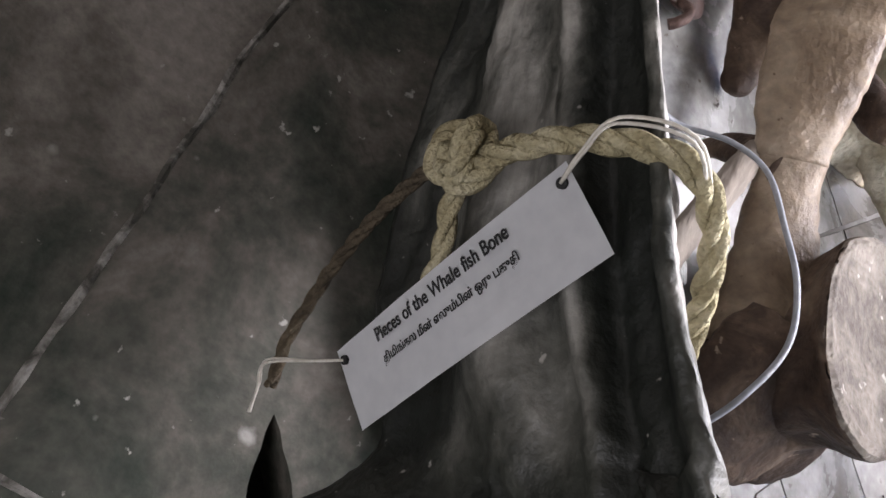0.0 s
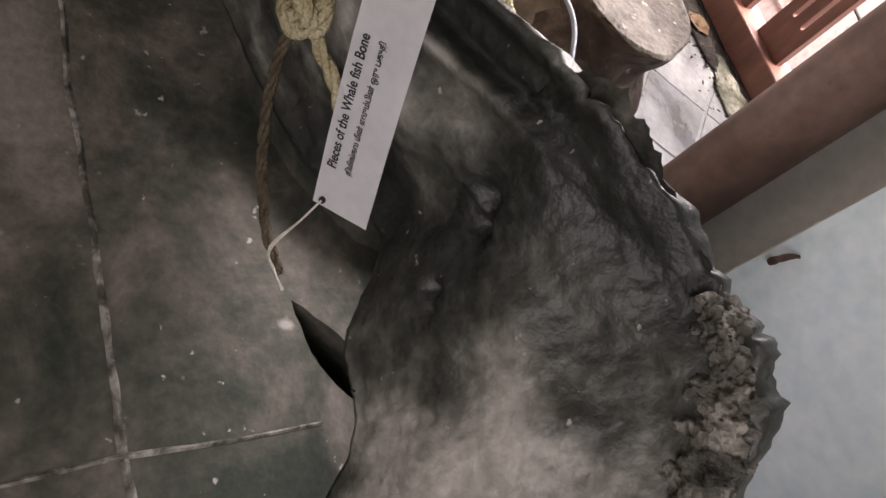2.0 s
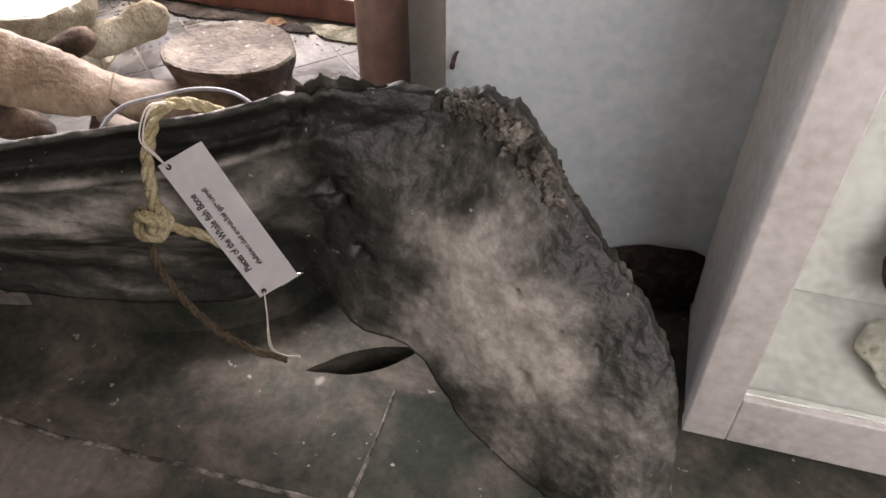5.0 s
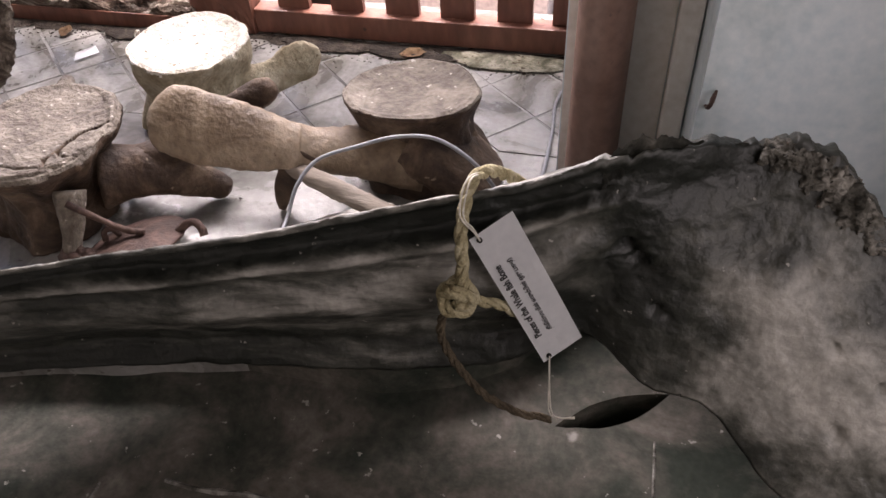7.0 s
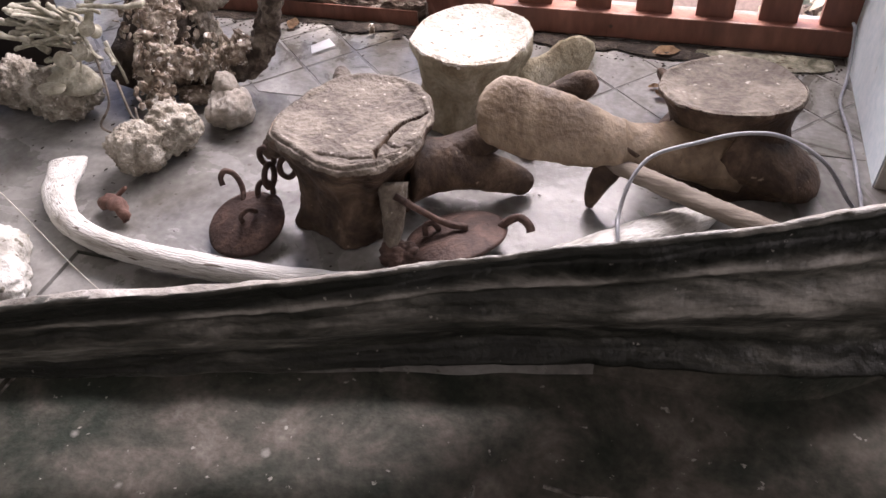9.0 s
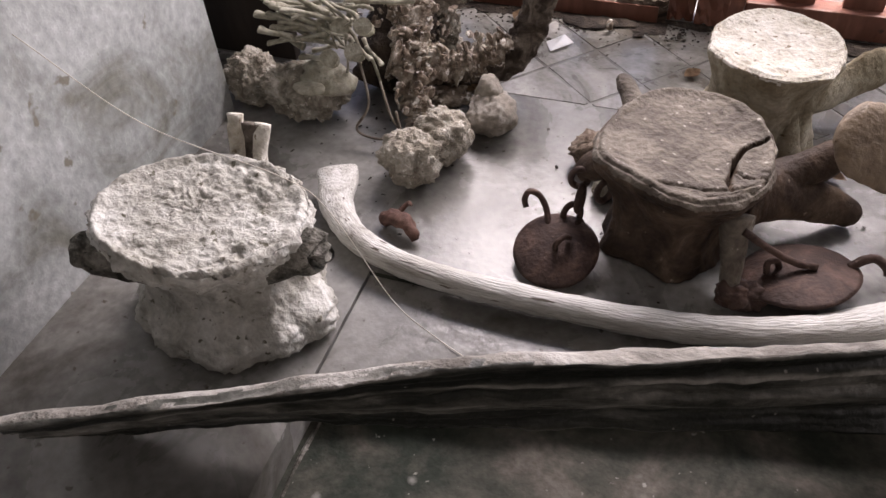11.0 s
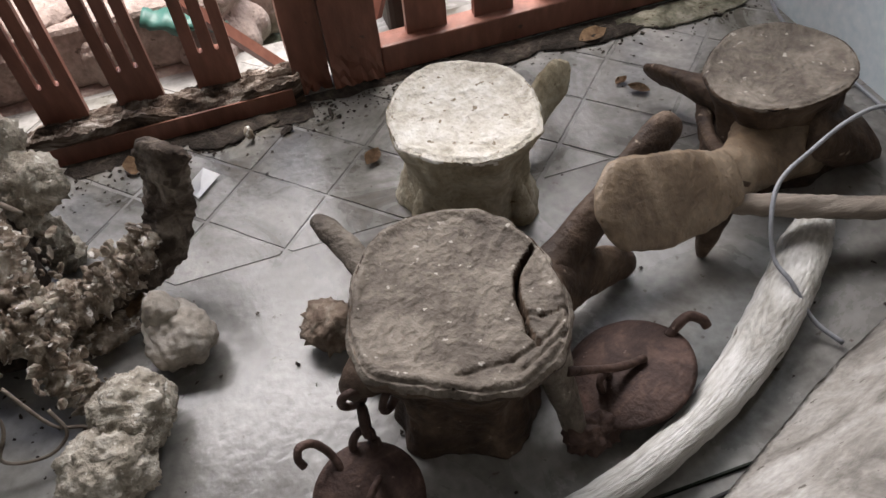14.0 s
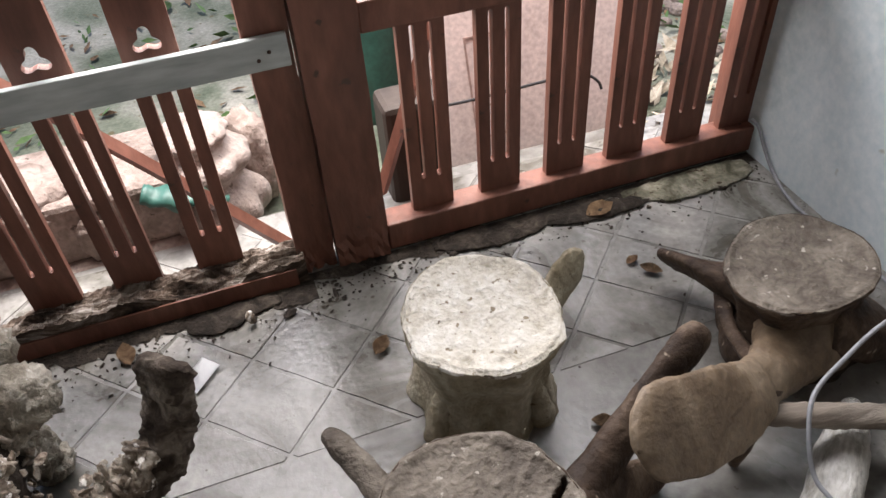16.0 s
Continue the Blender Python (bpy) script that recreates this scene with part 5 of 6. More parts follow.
bm = blob((0.05, -1.30, 0.03), (0.05, 0.04, 0.035), 0.4, 20, 4, 2.0, flat=0.001, ridged=0.5)
tagged(part("iron_scrap", bm, RUST, smooth=True), "lump of rusty iron scrap under the vertebra", "iron scrap")
bm = sweep([(-0.86, -1.27, 0.02, 0.02, 0.018), (-0.81, -1.285, 0.035, 0.024, 0.02), (-0.775, -1.30, 0.03, 0.018, 0.016), (-0.75, -1.325, 0.012, 0.010, 0.010)], 6, 10, rough=0.01, freq=40)
sweep([(-0.82, -1.26, 0.03, 0.008, 0.008), (-0.80, -1.235, 0.05, 0.006, 0.006), (-0.785, -1.25, 0.06, 0.004, 0.004)], 5, 8, bm=bm)
tagged(part("crab_claw", bm, mat("red_brown_shell", [(0.3, (0.055, 0.028, 0.022)), (0.7, (0.16, 0.09, 0.07))], 20, 0.7, 0.6), smooth=True), "dried red-brown crab claw lying inside the rib's curve", "claw")


# ---- rocks, corals, driftwood and small bones ----
tagged(part("coral_rock", blob((-0.845, -1.075, 0.072), (0.092, 0.080, 0.076), 0.20, 30, 5, 1.0, flat=0.001, ridged=0.16, bm=blob((-0.79, -0.975, 0.085), (0.080, 0.085, 0.075), 0.24, 24, 5, 2.0, flat=0.001, ridged=0.16)), CORAL, smooth=True), "knobbly pale coral rock of two lumps on the floor", "rock", "rocks on the platform")
tagged(part("rock", blob((-0.69, -0.80, 0.06), (0.075, 0.082, 0.066), 0.28, 12, 5, 6.0, flat=0.001, ridged=0.14, bm=blob((-0.715, -0.765, 0.095), (0.040, 0.042, 0.060), 0.28, 14, 4, 8.0, ridged=0.12)), ROCK, smooth=True), "small smooth pointed grey rock on the floor", "rock", "rocks on the platform")
tagged(part("coral_rock", blob((-1.47, -0.835, 0.075), (0.085, 0.08, 0.085), 0.2, 24, 5, 11.0, flat=0.001, ridged=0.25), CORAL, smooth=True), "rounded pitted coral rock beside the column", "rock", "rocks on the platform")
tagged(part("coral_rock", blob((-1.27, -0.87, 0.085), (0.13, 0.09, 0.085), 0.22, 22, 5, 14.0, flat=0.001, ridged=0.3), CORAL, smooth=True), "greenish pitted coral rock under the fish bones", "rock", "rocks on the platform")
tagged(part("coral_rock", blob((-0.375, -0.885, 0.045), (0.062, 0.058, 0.05), 0.3, 24, 4, 17.0, flat=0.001, ridged=0.4), mat("brown_coral", [(0.3, (0.07, 0.045, 0.035)), (0.55, (0.22, 0.17, 0.13)), (0.75, (0.42, 0.38, 0.32))], 20, 0.95, 0.8), smooth=True), "brown and white barnacled rock behind a vertebra", "rock", "rocks on the platform")
tagged(part("coral_rock", blob((-0.315, -1.015, 0.03), (0.03, 0.03, 0.035), 0.35, 30, 4, 19.0, flat=0.001, ridged=0.4), CORAL, smooth=True), "small white coral lump beside a vertebra", "rock", "rocks on the platform")

log = thing("driftwood_log", "dark hollow driftwood log crusted with shells and barnacles", "driftwood", (0, 0, 0))
part("trunk", sweep([(-1.10, -0.72, 0.03, 0.07, 0.06), (-1.08, -0.66, 0.10, 0.10, 0.10), (-1.05, -0.58, 0.17, 0.11, 0.12), (-1.06, -0.48, 0.25, 0.10, 0.10), (-1.10, -0.36, 0.34, 0.08, 0.08), (-1.14, -0.26, 0.42, 0.05, 0.05)], 10, 22, rough=0.03, freq=14), BARK, log, "almost black hollow trunk", smooth=True)
arm_bm = sweep([(-1.02, -0.70, 0.06, 0.05, 0.05), (-0.93, -0.67, 0.06, 0.05, 0.045), (-0.82, -0.64, 0.07, 0.048, 0.040), (-0.73, -0.61, 0.10, 0.050, 0.034), (-0.670, -0.585, 0.155, 0.056, 0.030), (-0.638, -0.565, 0.225, 0.060, 0.028), (-0.620, -0.550, 0.295, 0.062, 0.026), (-0.605, -0.545, 0.345, 0.056, 0.022), (-0.598, -0.545, 0.362, 0.042, 0.014)], 14, 34, rough=0.016, freq=20, up=(0.5, 0.6, 0.3))
for v in arm_bm.verts:
    v.co += 0.008 * Vector((noise.noise(v.co * 70), noise.noise(v.co * 70 + Vector((7, 0, 0))), 0.5 * noise.noise(v.co * 45)))
part("arm", arm_bm, DRIFT, log, "curved upright sheet of rotten grey-brown wood", smooth=True)
for k, rows in enumerate(([(-1.03, -0.735, 0.17, 0.065, 0.065), (-0.93, -0.705, 0.13, 0.058, 0.055), (-0.84, -0.66, 0.11, 0.042, 0.042), (-0.75, -0.625, 0.14, 0.040, 0.042), (-0.70, -0.60, 0.20, 0.028, 0.03)], [(-1.08, -0.50, 0.36, 0.06, 0.05), (-1.02, -0.58, 0.28, 0.07, 0.055), (-0.98, -0.68, 0.22, 0.055, 0.045), (-0.95, -0.78, 0.13, 0.042, 0.035), (-0.90, -0.86, 0.055, 0.035, 0.03), (-0.88, -0.90, 0.03, 0.022, 0.02)])):
    part("shell_bank", sweep(rows, 26, 40, rough=0.028, freq=48, seed=k * 7.0), SHELL, log, "thick crust of broken shells", smooth=True)
crust = bmesh.new()
for k in range(560):
    w = random.random()
    if w < 0.45:
        c = Vector((-1.03, -0.60, 0.20)) + Vector((random.gauss(0, 0.085), random.gauss(0, 0.10), random.gauss(0, 0.07)))
        d = c - Vector((-1.07, -0.56, 0.14))
        c = Vector((-1.06, -0.57, 0.15)) + d.normalized() * random.uniform(0.105, 0.15)
    elif w < 0.75:
        t = random.random()
        c = Vector((-1.0, -0.74, 0.19)).lerp(Vector((-0.74, -0.63, 0.15)), t) + Vector((random.gauss(0, 0.02), random.gauss(-0.01, 0.02), random.gauss(0.02, 0.03) - 0.03 * math.sin(math.pi * t)))
    else:
        t = random.random()
        c = Vector((-1.0, -0.60, 0.32)).lerp(Vector((-0.89, -0.88, 0.06)), t) + Vector((random.gauss(0, 0.035), random.gauss(0, 0.03), random.gauss(0, 0.03)))
    s = random.uniform(0.007, 0.022)
    c.z = max(c.z, s * 0.5)
    m = Matrix.Translation(c) @ Euler([random.uniform(0, 6.3) for _ in range(3)]).to_matrix().to_4x4() @ Matrix.Diagonal((s, s * random.uniform(0.5, 1), s * random.uniform(0.15, 0.5), 1))
    r = bmesh.ops.create_icosphere(crust, subdivisions=1, radius=1, matrix=m)
tagged(part("shell_crust", crust, SHELL, log, "pale broken shells and barnacles"), kind="stuff")
for c, s, sd in [((-0.915, -0.44, 0.275), (0.075, 0.07, 0.065), 21.0), ((-0.97, -0.36, 0.34), (0.062, 0.06, 0.075), 23.0), ((-0.98, -0.47, 0.20), (0.055, 0.055, 0.06), 29.0), ((-0.955, -0.45, 0.11), (0.05, 0.05, 0.08), 35.0), ((-0.94, -0.44, 0.035), (0.045, 0.045, 0.036), 37.0)]:
    part("barnacle_lump", blob(c, s, 0.25, 26, 4, sd, ridged=0.4), CORAL, log, smooth=True)
tagged(part("shell", blob((-0.86, -0.70, 0.032), (0.075, 0.055, 0.03), 0.3, 22, 4, 27.0, flat=0.001, ridged=0.5), SHELL, smooth=True), "pale flaky oyster shell on the floor", "shell")
tagged(part("twig", sweep([(-1.25, -0.42, 0.52, 0.009, 0.009), (-1.05, -0.52, 0.43, 0.008, 0.008), (-0.90, -0.60, 0.33, 0.006, 0.006)], 5, 8, rough=0.002), WOOD_GREY, smooth=True), "thin dry twig lying over the log", "twig")
for pts in ([(-1.08, -0.86, 0.24), (-1.03, -0.93, 0.12), (-1.06, -0.97, 0.05), (-0.98, -0.985, 0.04), (-0.93, -0.96, 0.06), (-0.95, -0.92, 0.10)], [(-1.0, -0.90, 0.18), (-0.95, -0.945, 0.08), (-0.90, -0.95, 0.045), (-0.92, -0.985, 0.012)]):
    tagged(part("root", sweep([(*p, 0.004, 0.004) for p in pts], 8, 6), WOOD_GREY, smooth=True), "thin curling dry root hanging beneath the fish bones", "root")

# the bundle of fish bones
fish = thing("fish_bones", "tangled bundle of pale fish backbones and spines on rocks", "bones", (0, 0, 0))
heart = Vector((-1.15, -0.83, 0.30))


def fish_spine(a, b, r, flare):
    bend = Vector((random.gauss(0, 0.003), random.gauss(0, 0.003), random.gauss(0, 0.004)))
    rows = [(*a, r * 1.1, r), (*a.lerp(b, 0.3), r * 0.75, r * 0.7), (*(a.lerp(b, 0.7) + bend), r * 0.75, r * 0.65), (*a.lerp(b, 0.96), r * flare, r * 0.8), (*b, r * flare * 0.8, r * 0.5)]
    part("spine", sweep(rows, 4, 8, rough=0.001, freq=60), FISHBONE, fish, smooth=True)


for k in range(40):
    a = heart + Vector((random.gauss(-0.02, 0.04), random.gauss(-0.02, 0.035), random.gauss(0, 0.045)))
    d = Vector((-1.0, random.uniform(-0.35, 0.25), random.uniform(-0.35, 0.30))).normalized()
    fish_spine(a, a + d * random.uniform(0.09, 0.17), random.uniform(0.007, 0.012), random.uniform(1.0, 1.5))
for k in range(16):
    a = heart + Vector((random.gauss(0.03, 0.04), random.gauss(-0.03, 0.03), random.gauss(0, 0.05)))
    d = Vector((random.uniform(0.1, 0.9), random.uniform(-0.7, 0.1), random.uniform(-0.9, 0.7))).normalized()
    fish_spine(a, a + d * random.uniform(0.07, 0.15), random.uniform(0.004, 0.008), random.uniform(0.7, 1.3))
fish_spine(Vector((-1.13, -0.80, 0.36)), Vector((-0.935, -0.74, 0.36)), 0.011, 1.7)
for x, y, z in [(-1.049, -0.93, 0.281), (-1.034, -0.884, 0.336), (-1.13, -0.93, 0.25), (-1.08, -0.80, 0.42), (-1.10, -0.89, 0.33), (-1.06, -0.74, 0.46)]:
    a = Vector((x, y, z))
    d = Vector((random.uniform(0.0, 0.3), -0.75, random.uniform(0.5, 0.8))).normalized() * 0.022
    part("backbone_joint", sweep([(*(a - d), 0.022, 0.022), (*(a - d * 0.5), 0.017, 0.017), (*(a + d * 0.4), 0.019, 0.019), (*(a + d), 0.027, 0.025)], 4, 18, rough=0.0015, freq=70), FISHBONE, fish)
part("forked_bone", sweep([(-1.18, -0.72, 0.50, 0.008, 0.008), (-1.14, -0.75, 0.44, 0.010, 0.009), (-1.11, -0.77, 0.37, 0.014, 0.012), (-1.12, -0.80, 0.30, 0.016, 0.014)], 6, 9, rough=0.002), FISHBONE, fish, smooth=True)
part("forked_bone", sweep([(-1.11, -0.77, 0.37, 0.012, 0.010), (-1.06, -0.745, 0.385, 0.010, 0.008), (-0.99, -0.72, 0.41, 0.013, 0.008)], 6, 9, rough=0.002), FISHBONE, fish, smooth=True)
part("flat_bone", blob((-1.20, -0.965, 0.165), (0.055, 0.035, 0.01), 0.25, 14, 3, 31.0), FISHBONE, fish, smooth=True)
part("flat_bone", blob((-1.19, -0.88, 0.15), (0.10, 0.07, 0.05), 0.3, 14, 3, 33.0), FISHBONE, fish, smooth=True)

# ---- litter on the platform ----
def leaf(place, size, turn, m=LEAF, label="curled dry brown leaf on the floor"):
    bm = bmesh.new()
    n = 9
    rows = []
    for i in range(n):
        t = i / (n - 1)
        w = size * 0.30 * math.sin(math.pi * min(1, t * 1.02)) ** 0.8 + 0.0004
        rows.append([bm.verts.new((size * (t - 0.5), sgn * w, 0.004 + size * (0.10 * abs(sgn) * w / (size * 0.3) + 0.16 * (t - 0.5) ** 2 * (1 + t)) + 0.05 * size * noise.noise(Vector((i * 0.6, sgn, size * 90))))) for sgn in (-1, -0.5, 0, 0.5, 1)])
    for r, q in zip(rows, rows[1:]):
        for k in range(4):
            bm.faces.new((r[k], r[k + 1], q[k + 1], q[k]))
    bmesh.ops.solidify(bm, geom=bm.faces[:], thickness=0.0008)
    ob = part("dry_leaf", bm, m, smooth=True)
    ob.matrix_world = pose(*place, random.uniform(-8, 8), random.uniform(-8, 8), turn)
    return tagged(ob, label, "leaf", "dry leaves")


for p, s, t in [((-0.149, -0.363, 0.006), 0.07, 50), ((0.627, -0.384, 0.006), 0.065, 140), ((0.60, -0.33, 0.004), 0.045, 20), ((0.62, -0.10, 0.006), 0.10, 10), ((-0.58, 0.10, 0.0), 0.09, 30), ((-0.78, -0.14, 0.006), 0.08, 100), ((0.27, -0.78, 0.006), 0.06, -30), ((-0.78, -0.68, 0.05), 0.08, 70)]:
    leaf(p, s, t)
paper_bm = bmesh.new()
vs = [bm_v for bm_v in [paper_bm.verts.new(c) for c in ((-0.05, -0.03, 0.002), (0.045, -0.022, 0.006), (0.04, 0.035, 0.010), (-0.035, 0.03, 0.003))]]
paper_bm.faces.new(vs)
bmesh.ops.solidify(paper_bm, geom=paper_bm.faces[:], thickness=0.001)
paper = part("paper_scrap", paper_bm, PAPER)
paper.location, paper.rotation_euler = (-0.60, -0.28, 0.004), (0, 0, 0.7)
tagged(paper, "small torn scrap of white paper on the floor", "paper")
tagged(part("stub", sweep([(-0.448, -0.155, 0.012, 0.010, 0.010), (-0.452, -0.15, 0.03, 0.013, 0.012), (-0.45, -0.145, 0.045, 0.007, 0.007)], 4, 9, rough=0.004, freq=60), SHELL, smooth=True), "small yellowish shell fragment on a tile", "shell")

heap = bmesh.new()
for k in range(1160):
    if k < 520:
        x = random.uniform(-0.25, 1.19)
        y = -0.055 - abs(random.gauss(0, 0.06))
    elif k < 1000:
        x, y = random.uniform(-1.3, -0.2), -0.06 - abs(random.gauss(0, 0.075))
    else:
        x, y = random.uniform(-1.3, 1.1), random.uniform(-1.4, -0.1)
        if random.random() < 0.4:
            x, y = random.gauss(-0.95, 0.15), random.gauss(-0.9, 0.12)
    s = random.uniform(0.001, 0.0042) * (2.6 if k % 23 == 0 else 1) if k < 1000 else random.uniform(0.0015, 0.004)
    m = Matrix.Translation((x, y, s * 0.35)) @ Euler((random.uniform(-0.3, 0.3), random.uniform(-0.3, 0.3), random.uniform(0, 6.3))).to_matrix().to_4x4() @ Matrix.Diagonal((s * random.uniform(0.8, 2.4), s, s * 0.45, 1))
    for v in bmesh.ops.create_icosphere(heap, subdivisions=1, radius=1, matrix=m)["verts"]:
        v.co += Vector((random.gauss(0, s * 0.35), random.gauss(0, s * 0.35), abs(random.gauss(0, s * 0.12))))
tagged(part("litter", heap, DEBRIS), "dark crumbs, chips and dirt scattered on the floor", "litter", kind="stuff")
for a, b, c in [((0.10, -0.055), (0.45, -0.085), 0.05), ((0.40, -0.07), (0.80, -0.10), 0.045), ((-0.62, -0.10), (-0.36, -0.09), 0.045)]:
    bm = sweep([(a[0], a[1], 0.004, 0.02, 0.006), ((a[0] * 2 + b[0]) / 3, a[1] - 0.01, 0.004, c, 0.006), ((a[0] + 2 * b[0]) / 3, b[1], 0.004, c * 0.8, 0.007), (b[0], b[1], 0.004, 0.015, 0.006)], 8, 12, rough=0.012, freq=34)
    tagged(part("rotted_matting", bm, DEBRIS, smooth=True), "dark rotted strip of debris along the fence", "debris")
bm = sweep([(0.72, -0.06, 0.0, 0.02, 0.006), (0.86, -0.09, 0.003, 0.055, 0.008), (1.02, -0.09, 0.003, 0.06, 0.008), (1.16, -0.08, 0.002, 0.04, 0.007)], 8, 14, rough=0.012, freq=30)
tagged(part("plaster_crumble", bm, MOSSY, smooth=True), "low mossy heap of crumbled plaster by the fence", "plaster")


def film(name, x0, x1, yc, half, label, m, seed):
    """A thin film of dirt with a ragged outline."""
    bm = bmesh.new()
    n = 90
    rows = []
    for i in range(n + 1):
        x = x0 + (x1 - x0) * i / n
        a = half * (0.7 + 0.7 * noise.noise(Vector((x * 5, seed, 0))) + 0.5 * noise.noise(Vector((x * 17, seed, 1))) + 0.3 * noise.noise(Vector((x * 60, seed, 2))))
        rows.append([bm.verts.new((x, yc, 0.0022)), bm.verts.new((x, yc - max(a, 0.004) * 0.7, 0.0020)), bm.verts.new((x, yc - max(a, 0.006), 0.0012))])
    for r, q in zip(rows, rows[1:]):
        for k in (0, 1):
            bm.faces.new((r[k], r[k + 1], q[k + 1], q[k]))
    bmesh.ops.recalc_face_normals(bm, faces=bm.faces)
    return tagged(part(name, bm, m), label, "dirt")


film("dirt_film", -0.30, 1.20, -0.02, 0.065, "brown dirt washed along the foot of the fence", DEBRIS, 1.0)
film("dirt_film", -1.35, -0.26, -0.05, 0.085, "dark brown dirt below the rotten beam", DEBRIS, 5.0)

# ---- outside the fence ----
carton = thing("cardboard_carton", "pinkish-brown cardboard carton with faint printing behind the fence", "carton", (0.62, 0.42, -0.12))
carton.rotation_euler = (radians(-18), 0, 0)
part("box", box(-0.34, 0.42, -0.07, 0.35, 0.0, 0.62, 0.004), CARTON, carton)
part("flap", box(-0.34, 0.42, -0.072, -0.068, 0.60, 0.66, 0.0), CARTON, carton)
bm = bmesh.new()
for x0, x1, z0, z1 in ((-0.20, -0.06, 0.12, 0.126), (-0.20, -0.06, 0.46, 0.466), (-0.206, -0.20, 0.12, 0.466), (-0.06, -0.054, 0.12, 0.466)):
    box(x0, x1, -0.0735, -0.0705, z0, z1, 0.0, bm)
part("printed_frame", bm, CARTON_INK, carton)
bm = bmesh.new()
for k in range(24):
    w0, w1 = 2 * math.pi * k / 24, 2 * math.pi * (k + 1) / 24
    a = [(-0.13 + r * math.cos(w), -0.0745, 0.20 + r * math.sin(w)) for w in (w0, w1) for r in (0.032, 0.037)]
    v = [bm.verts.new(c) for c in a]
    bm.faces.new((v[0], v[1], v[3], v[2]))
box(-0.145, -0.115, -0.0745, -0.0725, 0.192, 0.208, 0.0, bm)
part("printed_badge", bm, CARTON_INK, carton)
tagged(part("black_box", box(0.055, 0.25, 0.19, 0.33, -0.12, 0.34, 0.02), BOARD), "dark wooden box behind the fence", "box")
hose = part("hose", sweep([(*p, 0.005, 0.005) for p in [(0.26, 0.265, 0.262), (0.36, 0.27, 0.255), (0.50, 0.29, 0.245), (0.68, 0.30, 0.240), (0.76, 0.295, 0.232), (0.80, 0.28, 0.205), (0.81, 0.27, 0.18)]], 6, 8), BLACK, smooth=True)
tagged(hose, "thin black hose with a nozzle behind the fence", "hose")
part("nozzle", sweep([(0.17, 0.262, 0.268, 0.010, 0.010), (0.19, 0.263, 0.267, 0.020, 0.020), (0.23, 0.264, 0.265, 0.020, 0.020), (0.25, 0.265, 0.263, 0.012, 0.012), (0.27, 0.266, 0.262, 0.008, 0.008)], 4, 12, rough=0.002, freq=60), BLACK, hose, "black ribbed nozzle", smooth=True)
tagged(part("green_drum", sweep([(0.20, 0.95, -0.12, 0.13, 0.13), (0.20, 0.95, 0.15, 0.14, 0.14), (0.20, 0.95, 0.42, 0.13, 0.13)], 5, 24, up=(0, 1, 0)), GREEN, smooth=True), "dark green plastic drum outside", "drum")

plinth = thing("carved_pedestal", "weathered carved stone pedestal block with a relief", "pedestal", (-0.80, 0.42, -0.12))
part("base", box(-0.72, 0.36, -0.16, 0.26, 0.0, 0.12, 0.012), STONE, plinth)
part("block", box(-0.66, 0.26, -0.12, 0.22, 0.12, 0.33, 0.02), STONE, plinth)
part("relief", blob((-0.02, -0.13, 0.20), (0.06, 0.02, 0.07), 0.3, 20, 4, 41.0), STONE, plinth, smooth=True)
part("moulding", blob((-0.25, 0.0, 0.31), (0.20, 0.14, 0.07), 0.25, 12, 4, 42.0, ridged=0.3), STONE, plinth, smooth=True)


def lotus(place, scale, seed):
    """A broken round stone ornament with petal lobes in tiers."""
    bm = bmesh.new()
    prof = spline([(0.0, 0.60), (0.10, 0.80), (0.20, 0.98), (0.32, 1.05), (0.44, 0.98), (0.52, 0.76), (0.56, 0.70), (0.62, 0.80), (0.70, 0.92), (0.78, 0.86), (0.82, 0.60), (0.88, 0.56), (0.95, 0.66), (1.0, 0.50)], 4)
    rings = []
    for h, r in prof:
        lobes = 0.10 if 0.12 < h < 0.5 else 0.05
        ring = []
        for k in range(72):
            a = 2 * math.pi * k / 72
            p = Vector((math.cos(a), math.sin(a), h * 2))
            rr = r * (1 - lobes + lobes * 1.6 * abs(math.cos(5 * a + h * 3)) + 0.05 * noise.noise(p * 3 + Vector((seed, 0, 0)))) * (1 - 0.35 * max(0, noise.noise(p * 1.1 + Vector((seed, 5, 0))) - 0.15))
            ring.append(bm.verts.new((scale * rr * math.cos(a), scale * rr * math.sin(a), scale * 2.3 * h)))
        rings.append(ring)
    for r, q in zip(rings, rings[1:]):
        for k in range(72):
            bm.faces.new((r[k], r[(k + 1) % 72], q[(k + 1) % 72], q[k]))
    bm.faces.new(list(reversed(rings[0])))
    bm.faces.new(rings[-1])
    ob = part("carved_stone", bm, STONE_PALE, smooth=True)
    ob.location = place
    return tagged(ob, "broken round carved stone ornament with petal lobes lying outside", "stone")


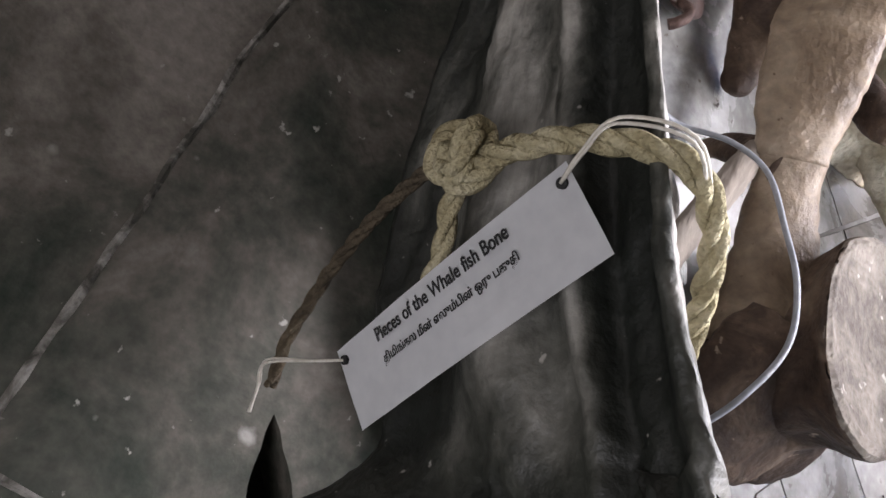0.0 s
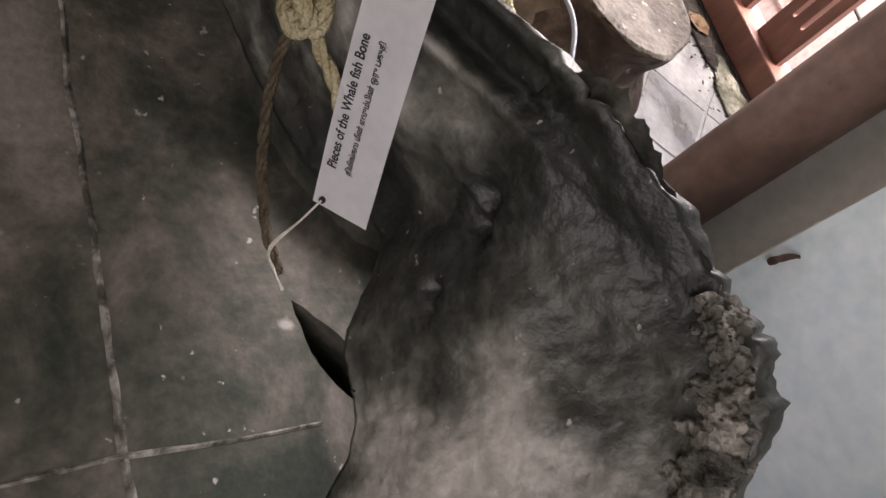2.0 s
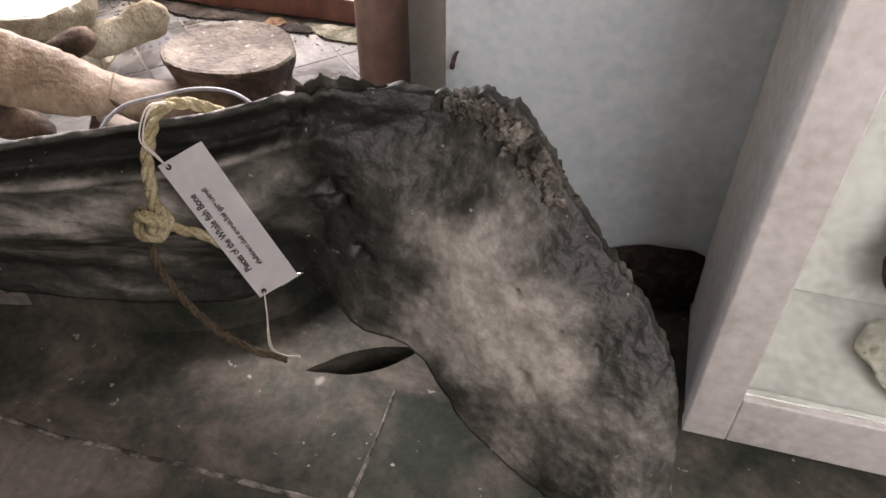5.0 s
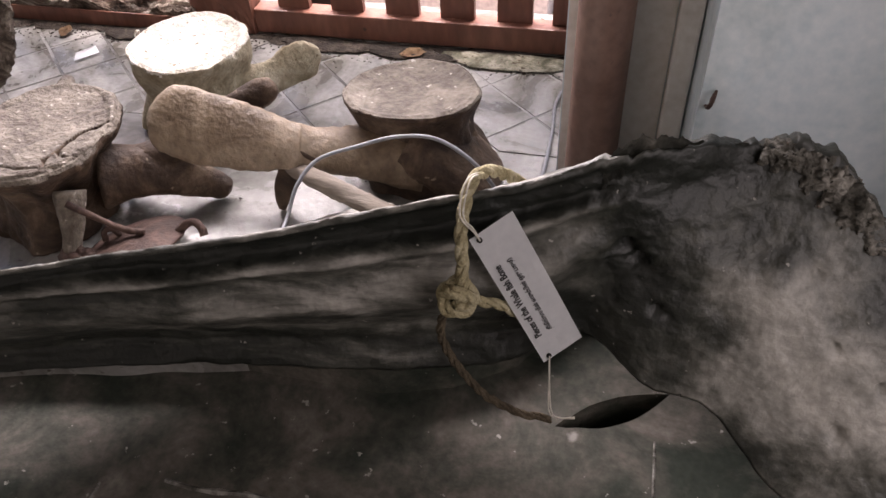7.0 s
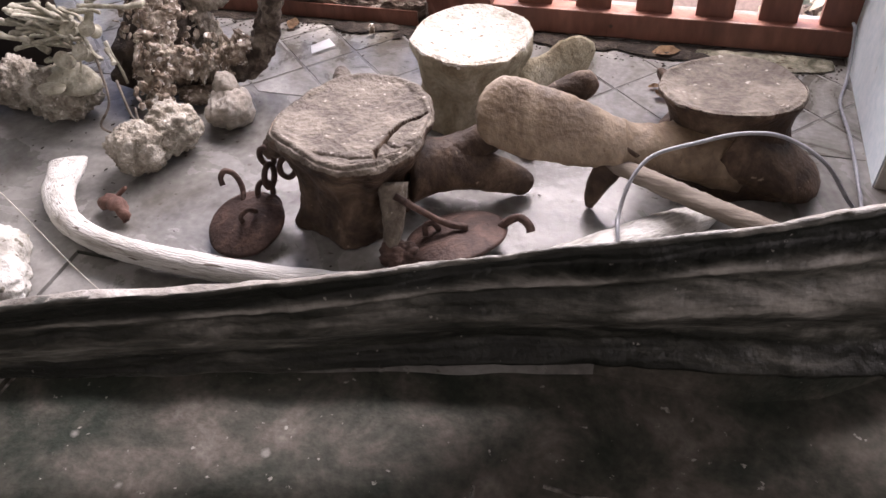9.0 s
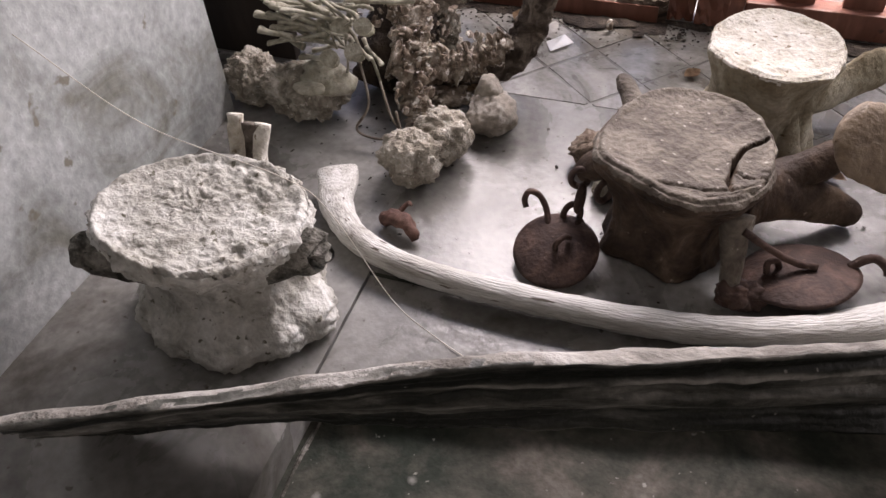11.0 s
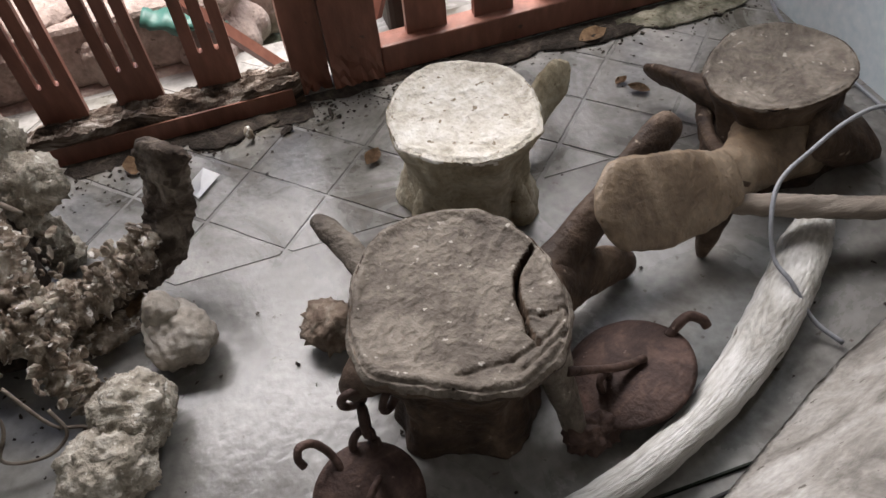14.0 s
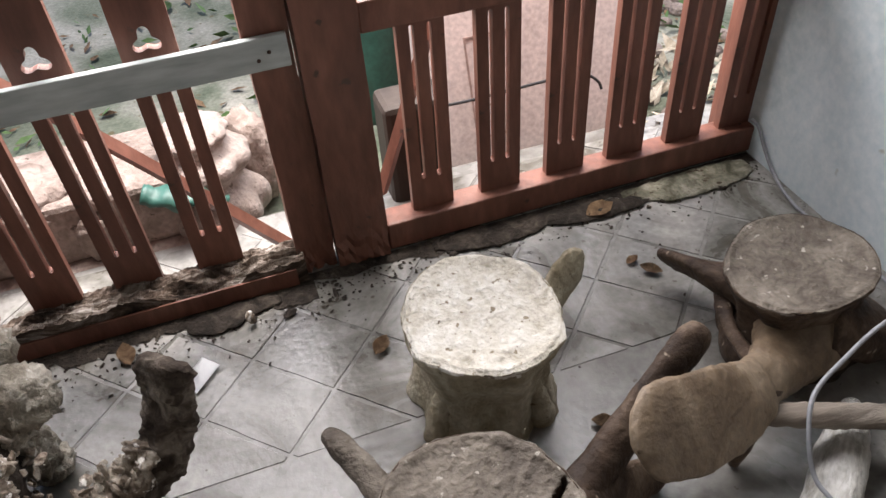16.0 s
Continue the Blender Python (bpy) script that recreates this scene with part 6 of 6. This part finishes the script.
lotus((-0.49, 0.45, -0.12), 0.175, 3.0)
tagged(part("carved_stone", blob((-0.33, 0.55, 0.06), (0.10, 0.10, 0.18), 0.25, 14, 4, 48.0, flat=-0.119, ridged=0.3), STONE, smooth=True), "upright broken carved stone piece outside", "stone")
tagged(part("cloth", sweep([(-0.66, 0.30, 0.19, 0.03, 0.02), (-0.58, 0.28, 0.16, 0.05, 0.025), (-0.50, 0.27, 0.15, 0.04, 0.02), (-0.44, 0.28, 0.10, 0.02, 0.015)], 6, 10, rough=0.02, freq=25), GREEN, smooth=True), "crumpled green cloth tied round the stones", "cloth")
for k in range(26):
    ob = leaf((random.uniform(-1.6, 1.6), random.uniform(0.6, 2.6), -0.115), random.uniform(0.06, 0.16), random.uniform(0, 360), LEAF if k % 3 else mat("fresh_leaf", [(0.3, (0.05, 0.10, 0.03)), (0.7, (0.12, 0.20, 0.07))], 20, 0.6, 0.2) if k == 0 else bpy.data.materials["fresh_leaf"], "fallen leaf on the sandy ground")
stones = bmesh.new()
for k in range(160):
    s = random.uniform(0.012, 0.05)
    m = Matrix.Translation((random.uniform(1.0, 2.4), random.uniform(0.35, 1.6), -0.12 + s * 0.3)) @ Euler((0, 0, random.uniform(0, 6))).to_matrix().to_4x4() @ Matrix.Diagonal((s * random.uniform(0.7, 1.4), s, s * 0.7, 1))
    bmesh.ops.create_icosphere(stones, subdivisions=2, radius=1, matrix=m)
tagged(part("rubble", stones, STONE), "pale stone rubble heaped outside the fence", "rubble", kind="stuff")

for name, count, m, label in (("leaf_litter", 420, LEAF, "dry leaf litter on the ground outside"), ("weeds", 420, bpy.data.materials["fresh_leaf"], "low green weeds on the ground outside")):
    bm = bmesh.new()
    for k in range(count):
        x, y, s = random.uniform(-2.6, 2.2), 0.75 + abs(random.gauss(0, 1.1)), random.uniform(0.02, 0.055)
        turn = Euler((random.uniform(-0.5, 0.5) + (0.8 if name == "weeds" else 0), random.uniform(-0.4, 0.4), random.uniform(0, 6.3)))
        mm = Matrix.Translation((x, y, -0.113 + s * (0.4 if name == "weeds" else 0.1))) @ turn.to_matrix().to_4x4()
        q = [bm.verts.new(mm @ Vector(c)) for c in ((-s, 0, 0), (-s * 0.2, -s * 0.35, s * 0.1), (s, 0, s * 0.15), (-s * 0.2, s * 0.35, s * 0.1))]
        bm.faces.new((q[0], q[1], q[2]))
        bm.faces.new((q[0], q[2], q[3]))
    tagged(part(name, bm, m), label, "plants" if name == "weeds" else "leaves", kind="stuff")

bm = bmesh.new()
for k in range(260):
    x, y, w = random.gauss(1.30, 0.22), random.uniform(0.16, 0.75), random.uniform(0.02, 0.06)
    mm = Matrix.Translation((x, y, -0.11 + random.uniform(0, 0.12))) @ Euler((random.uniform(-0.9, 0.9), random.uniform(-0.9, 0.9), random.uniform(0, 6.3))).to_matrix().to_4x4()
    q = [bm.verts.new(mm @ Vector(c)) for c in ((-w, 0, 0), (-w * 0.2, -w * 0.4, w * 0.15), (w, 0, w * 0.2), (-w * 0.2, w * 0.4, w * 0.15))]
    bm.faces.new((q[0], q[1], q[2]))
    bm.faces.new((q[0], q[2], q[3]))
tagged(part("leaf_litter", bm, LEAF_PALE), "heap of pale dry leaves behind the fence", "leaves", kind="stuff")

# ---- floor tiles of the platform, laid on the diagonal ----
U, V = Vector((-0.72, 0.694, 0)), Vector((-0.694, -0.72, 0))
ORIGIN, SU, SV = Vector((-0.295, -0.447, 0)), 0.245, 0.20


def clip(poly, a, b, c):
    """The part of a polygon where a x + b y <= c."""
    out = []
    for p, q in zip(poly, poly[1:] + poly[:1]):
        dp, dq = a * p[0] + b * p[1] - c, a * q[0] + b * q[1] - c
        if dp <= 0:
            out.append(p)
        if dp * dq < 0:
            t = dp / (dp - dq)
            out.append((p[0] + t * (q[0] - p[0]), p[1] + t * (q[1] - p[1])))
    return out


for i in range(-9, 10):
    for j in range(-9, 10):
        g = 0.0044
        c = [ORIGIN + U * (SU * (i + a) + ga) + V * (SV * (j + b) + gb) for a, b, ga, gb in ((0, 0, g, g), (1, 0, -g, g), (1, 1, -g, -g), (0, 1, g, -g))]
        poly = []
        for p, q in zip(c, c[1:] + c[:1]):
            for s in range(6):
                o = p.lerp(q, s / 6)
                inward = ((c[0] + c[2]) / 2 - o).normalized()
                o = o + inward * (0.0035 * abs(noise.noise(o * 23 + Vector((i, j, 0)))) + 0.004 * max(0, noise.noise(o * 61 + Vector((j, i, 4)))))
                poly.append((o.x, o.y))
        for h in ((0, -1, 0.60), (0, 1, 0.24), (1, 0, 1.207), (-1, 0, 1.93)):
            if poly:
                poly = clip(poly, *h)
        if len(poly) < 3:
            continue
        area = abs(sum(p[0] * q[1] - q[0] * p[1] for p, q in zip(poly, poly[1:] + poly[:1]))) / 2
        if area < 0.002:
            continue
        mx, my = sum(p[0] for p in poly) / len(poly), sum(p[1] for p in poly) / len(poly)
        bm = bmesh.new()
        lift = random.uniform(-0.0008, 0.0008)
        low = [bm.verts.new((x - mx, y - my, -0.0045)) for x, y in poly]
        top = [bm.verts.new((x - mx, y - my, -0.0024 + lift)) for x, y in poly]
        cap = [bm.verts.new(((x - mx) * 0.992, (y - my) * 0.992, -0.0016 + lift)) for x, y in poly]
        bm.faces.new(cap)
        for k in range(len(poly)):
            q = (k + 1) % len(poly)
            bm.faces.new((low[k], low[q], top[q], top[k]))
            bm.faces.new((top[k], top[q], cap[q], cap[k]))
        bmesh.ops.recalc_face_normals(bm, faces=bm.faces)
        ob = part("tile", bm, TILE, platform)
        ob.location = (mx, my, 0)
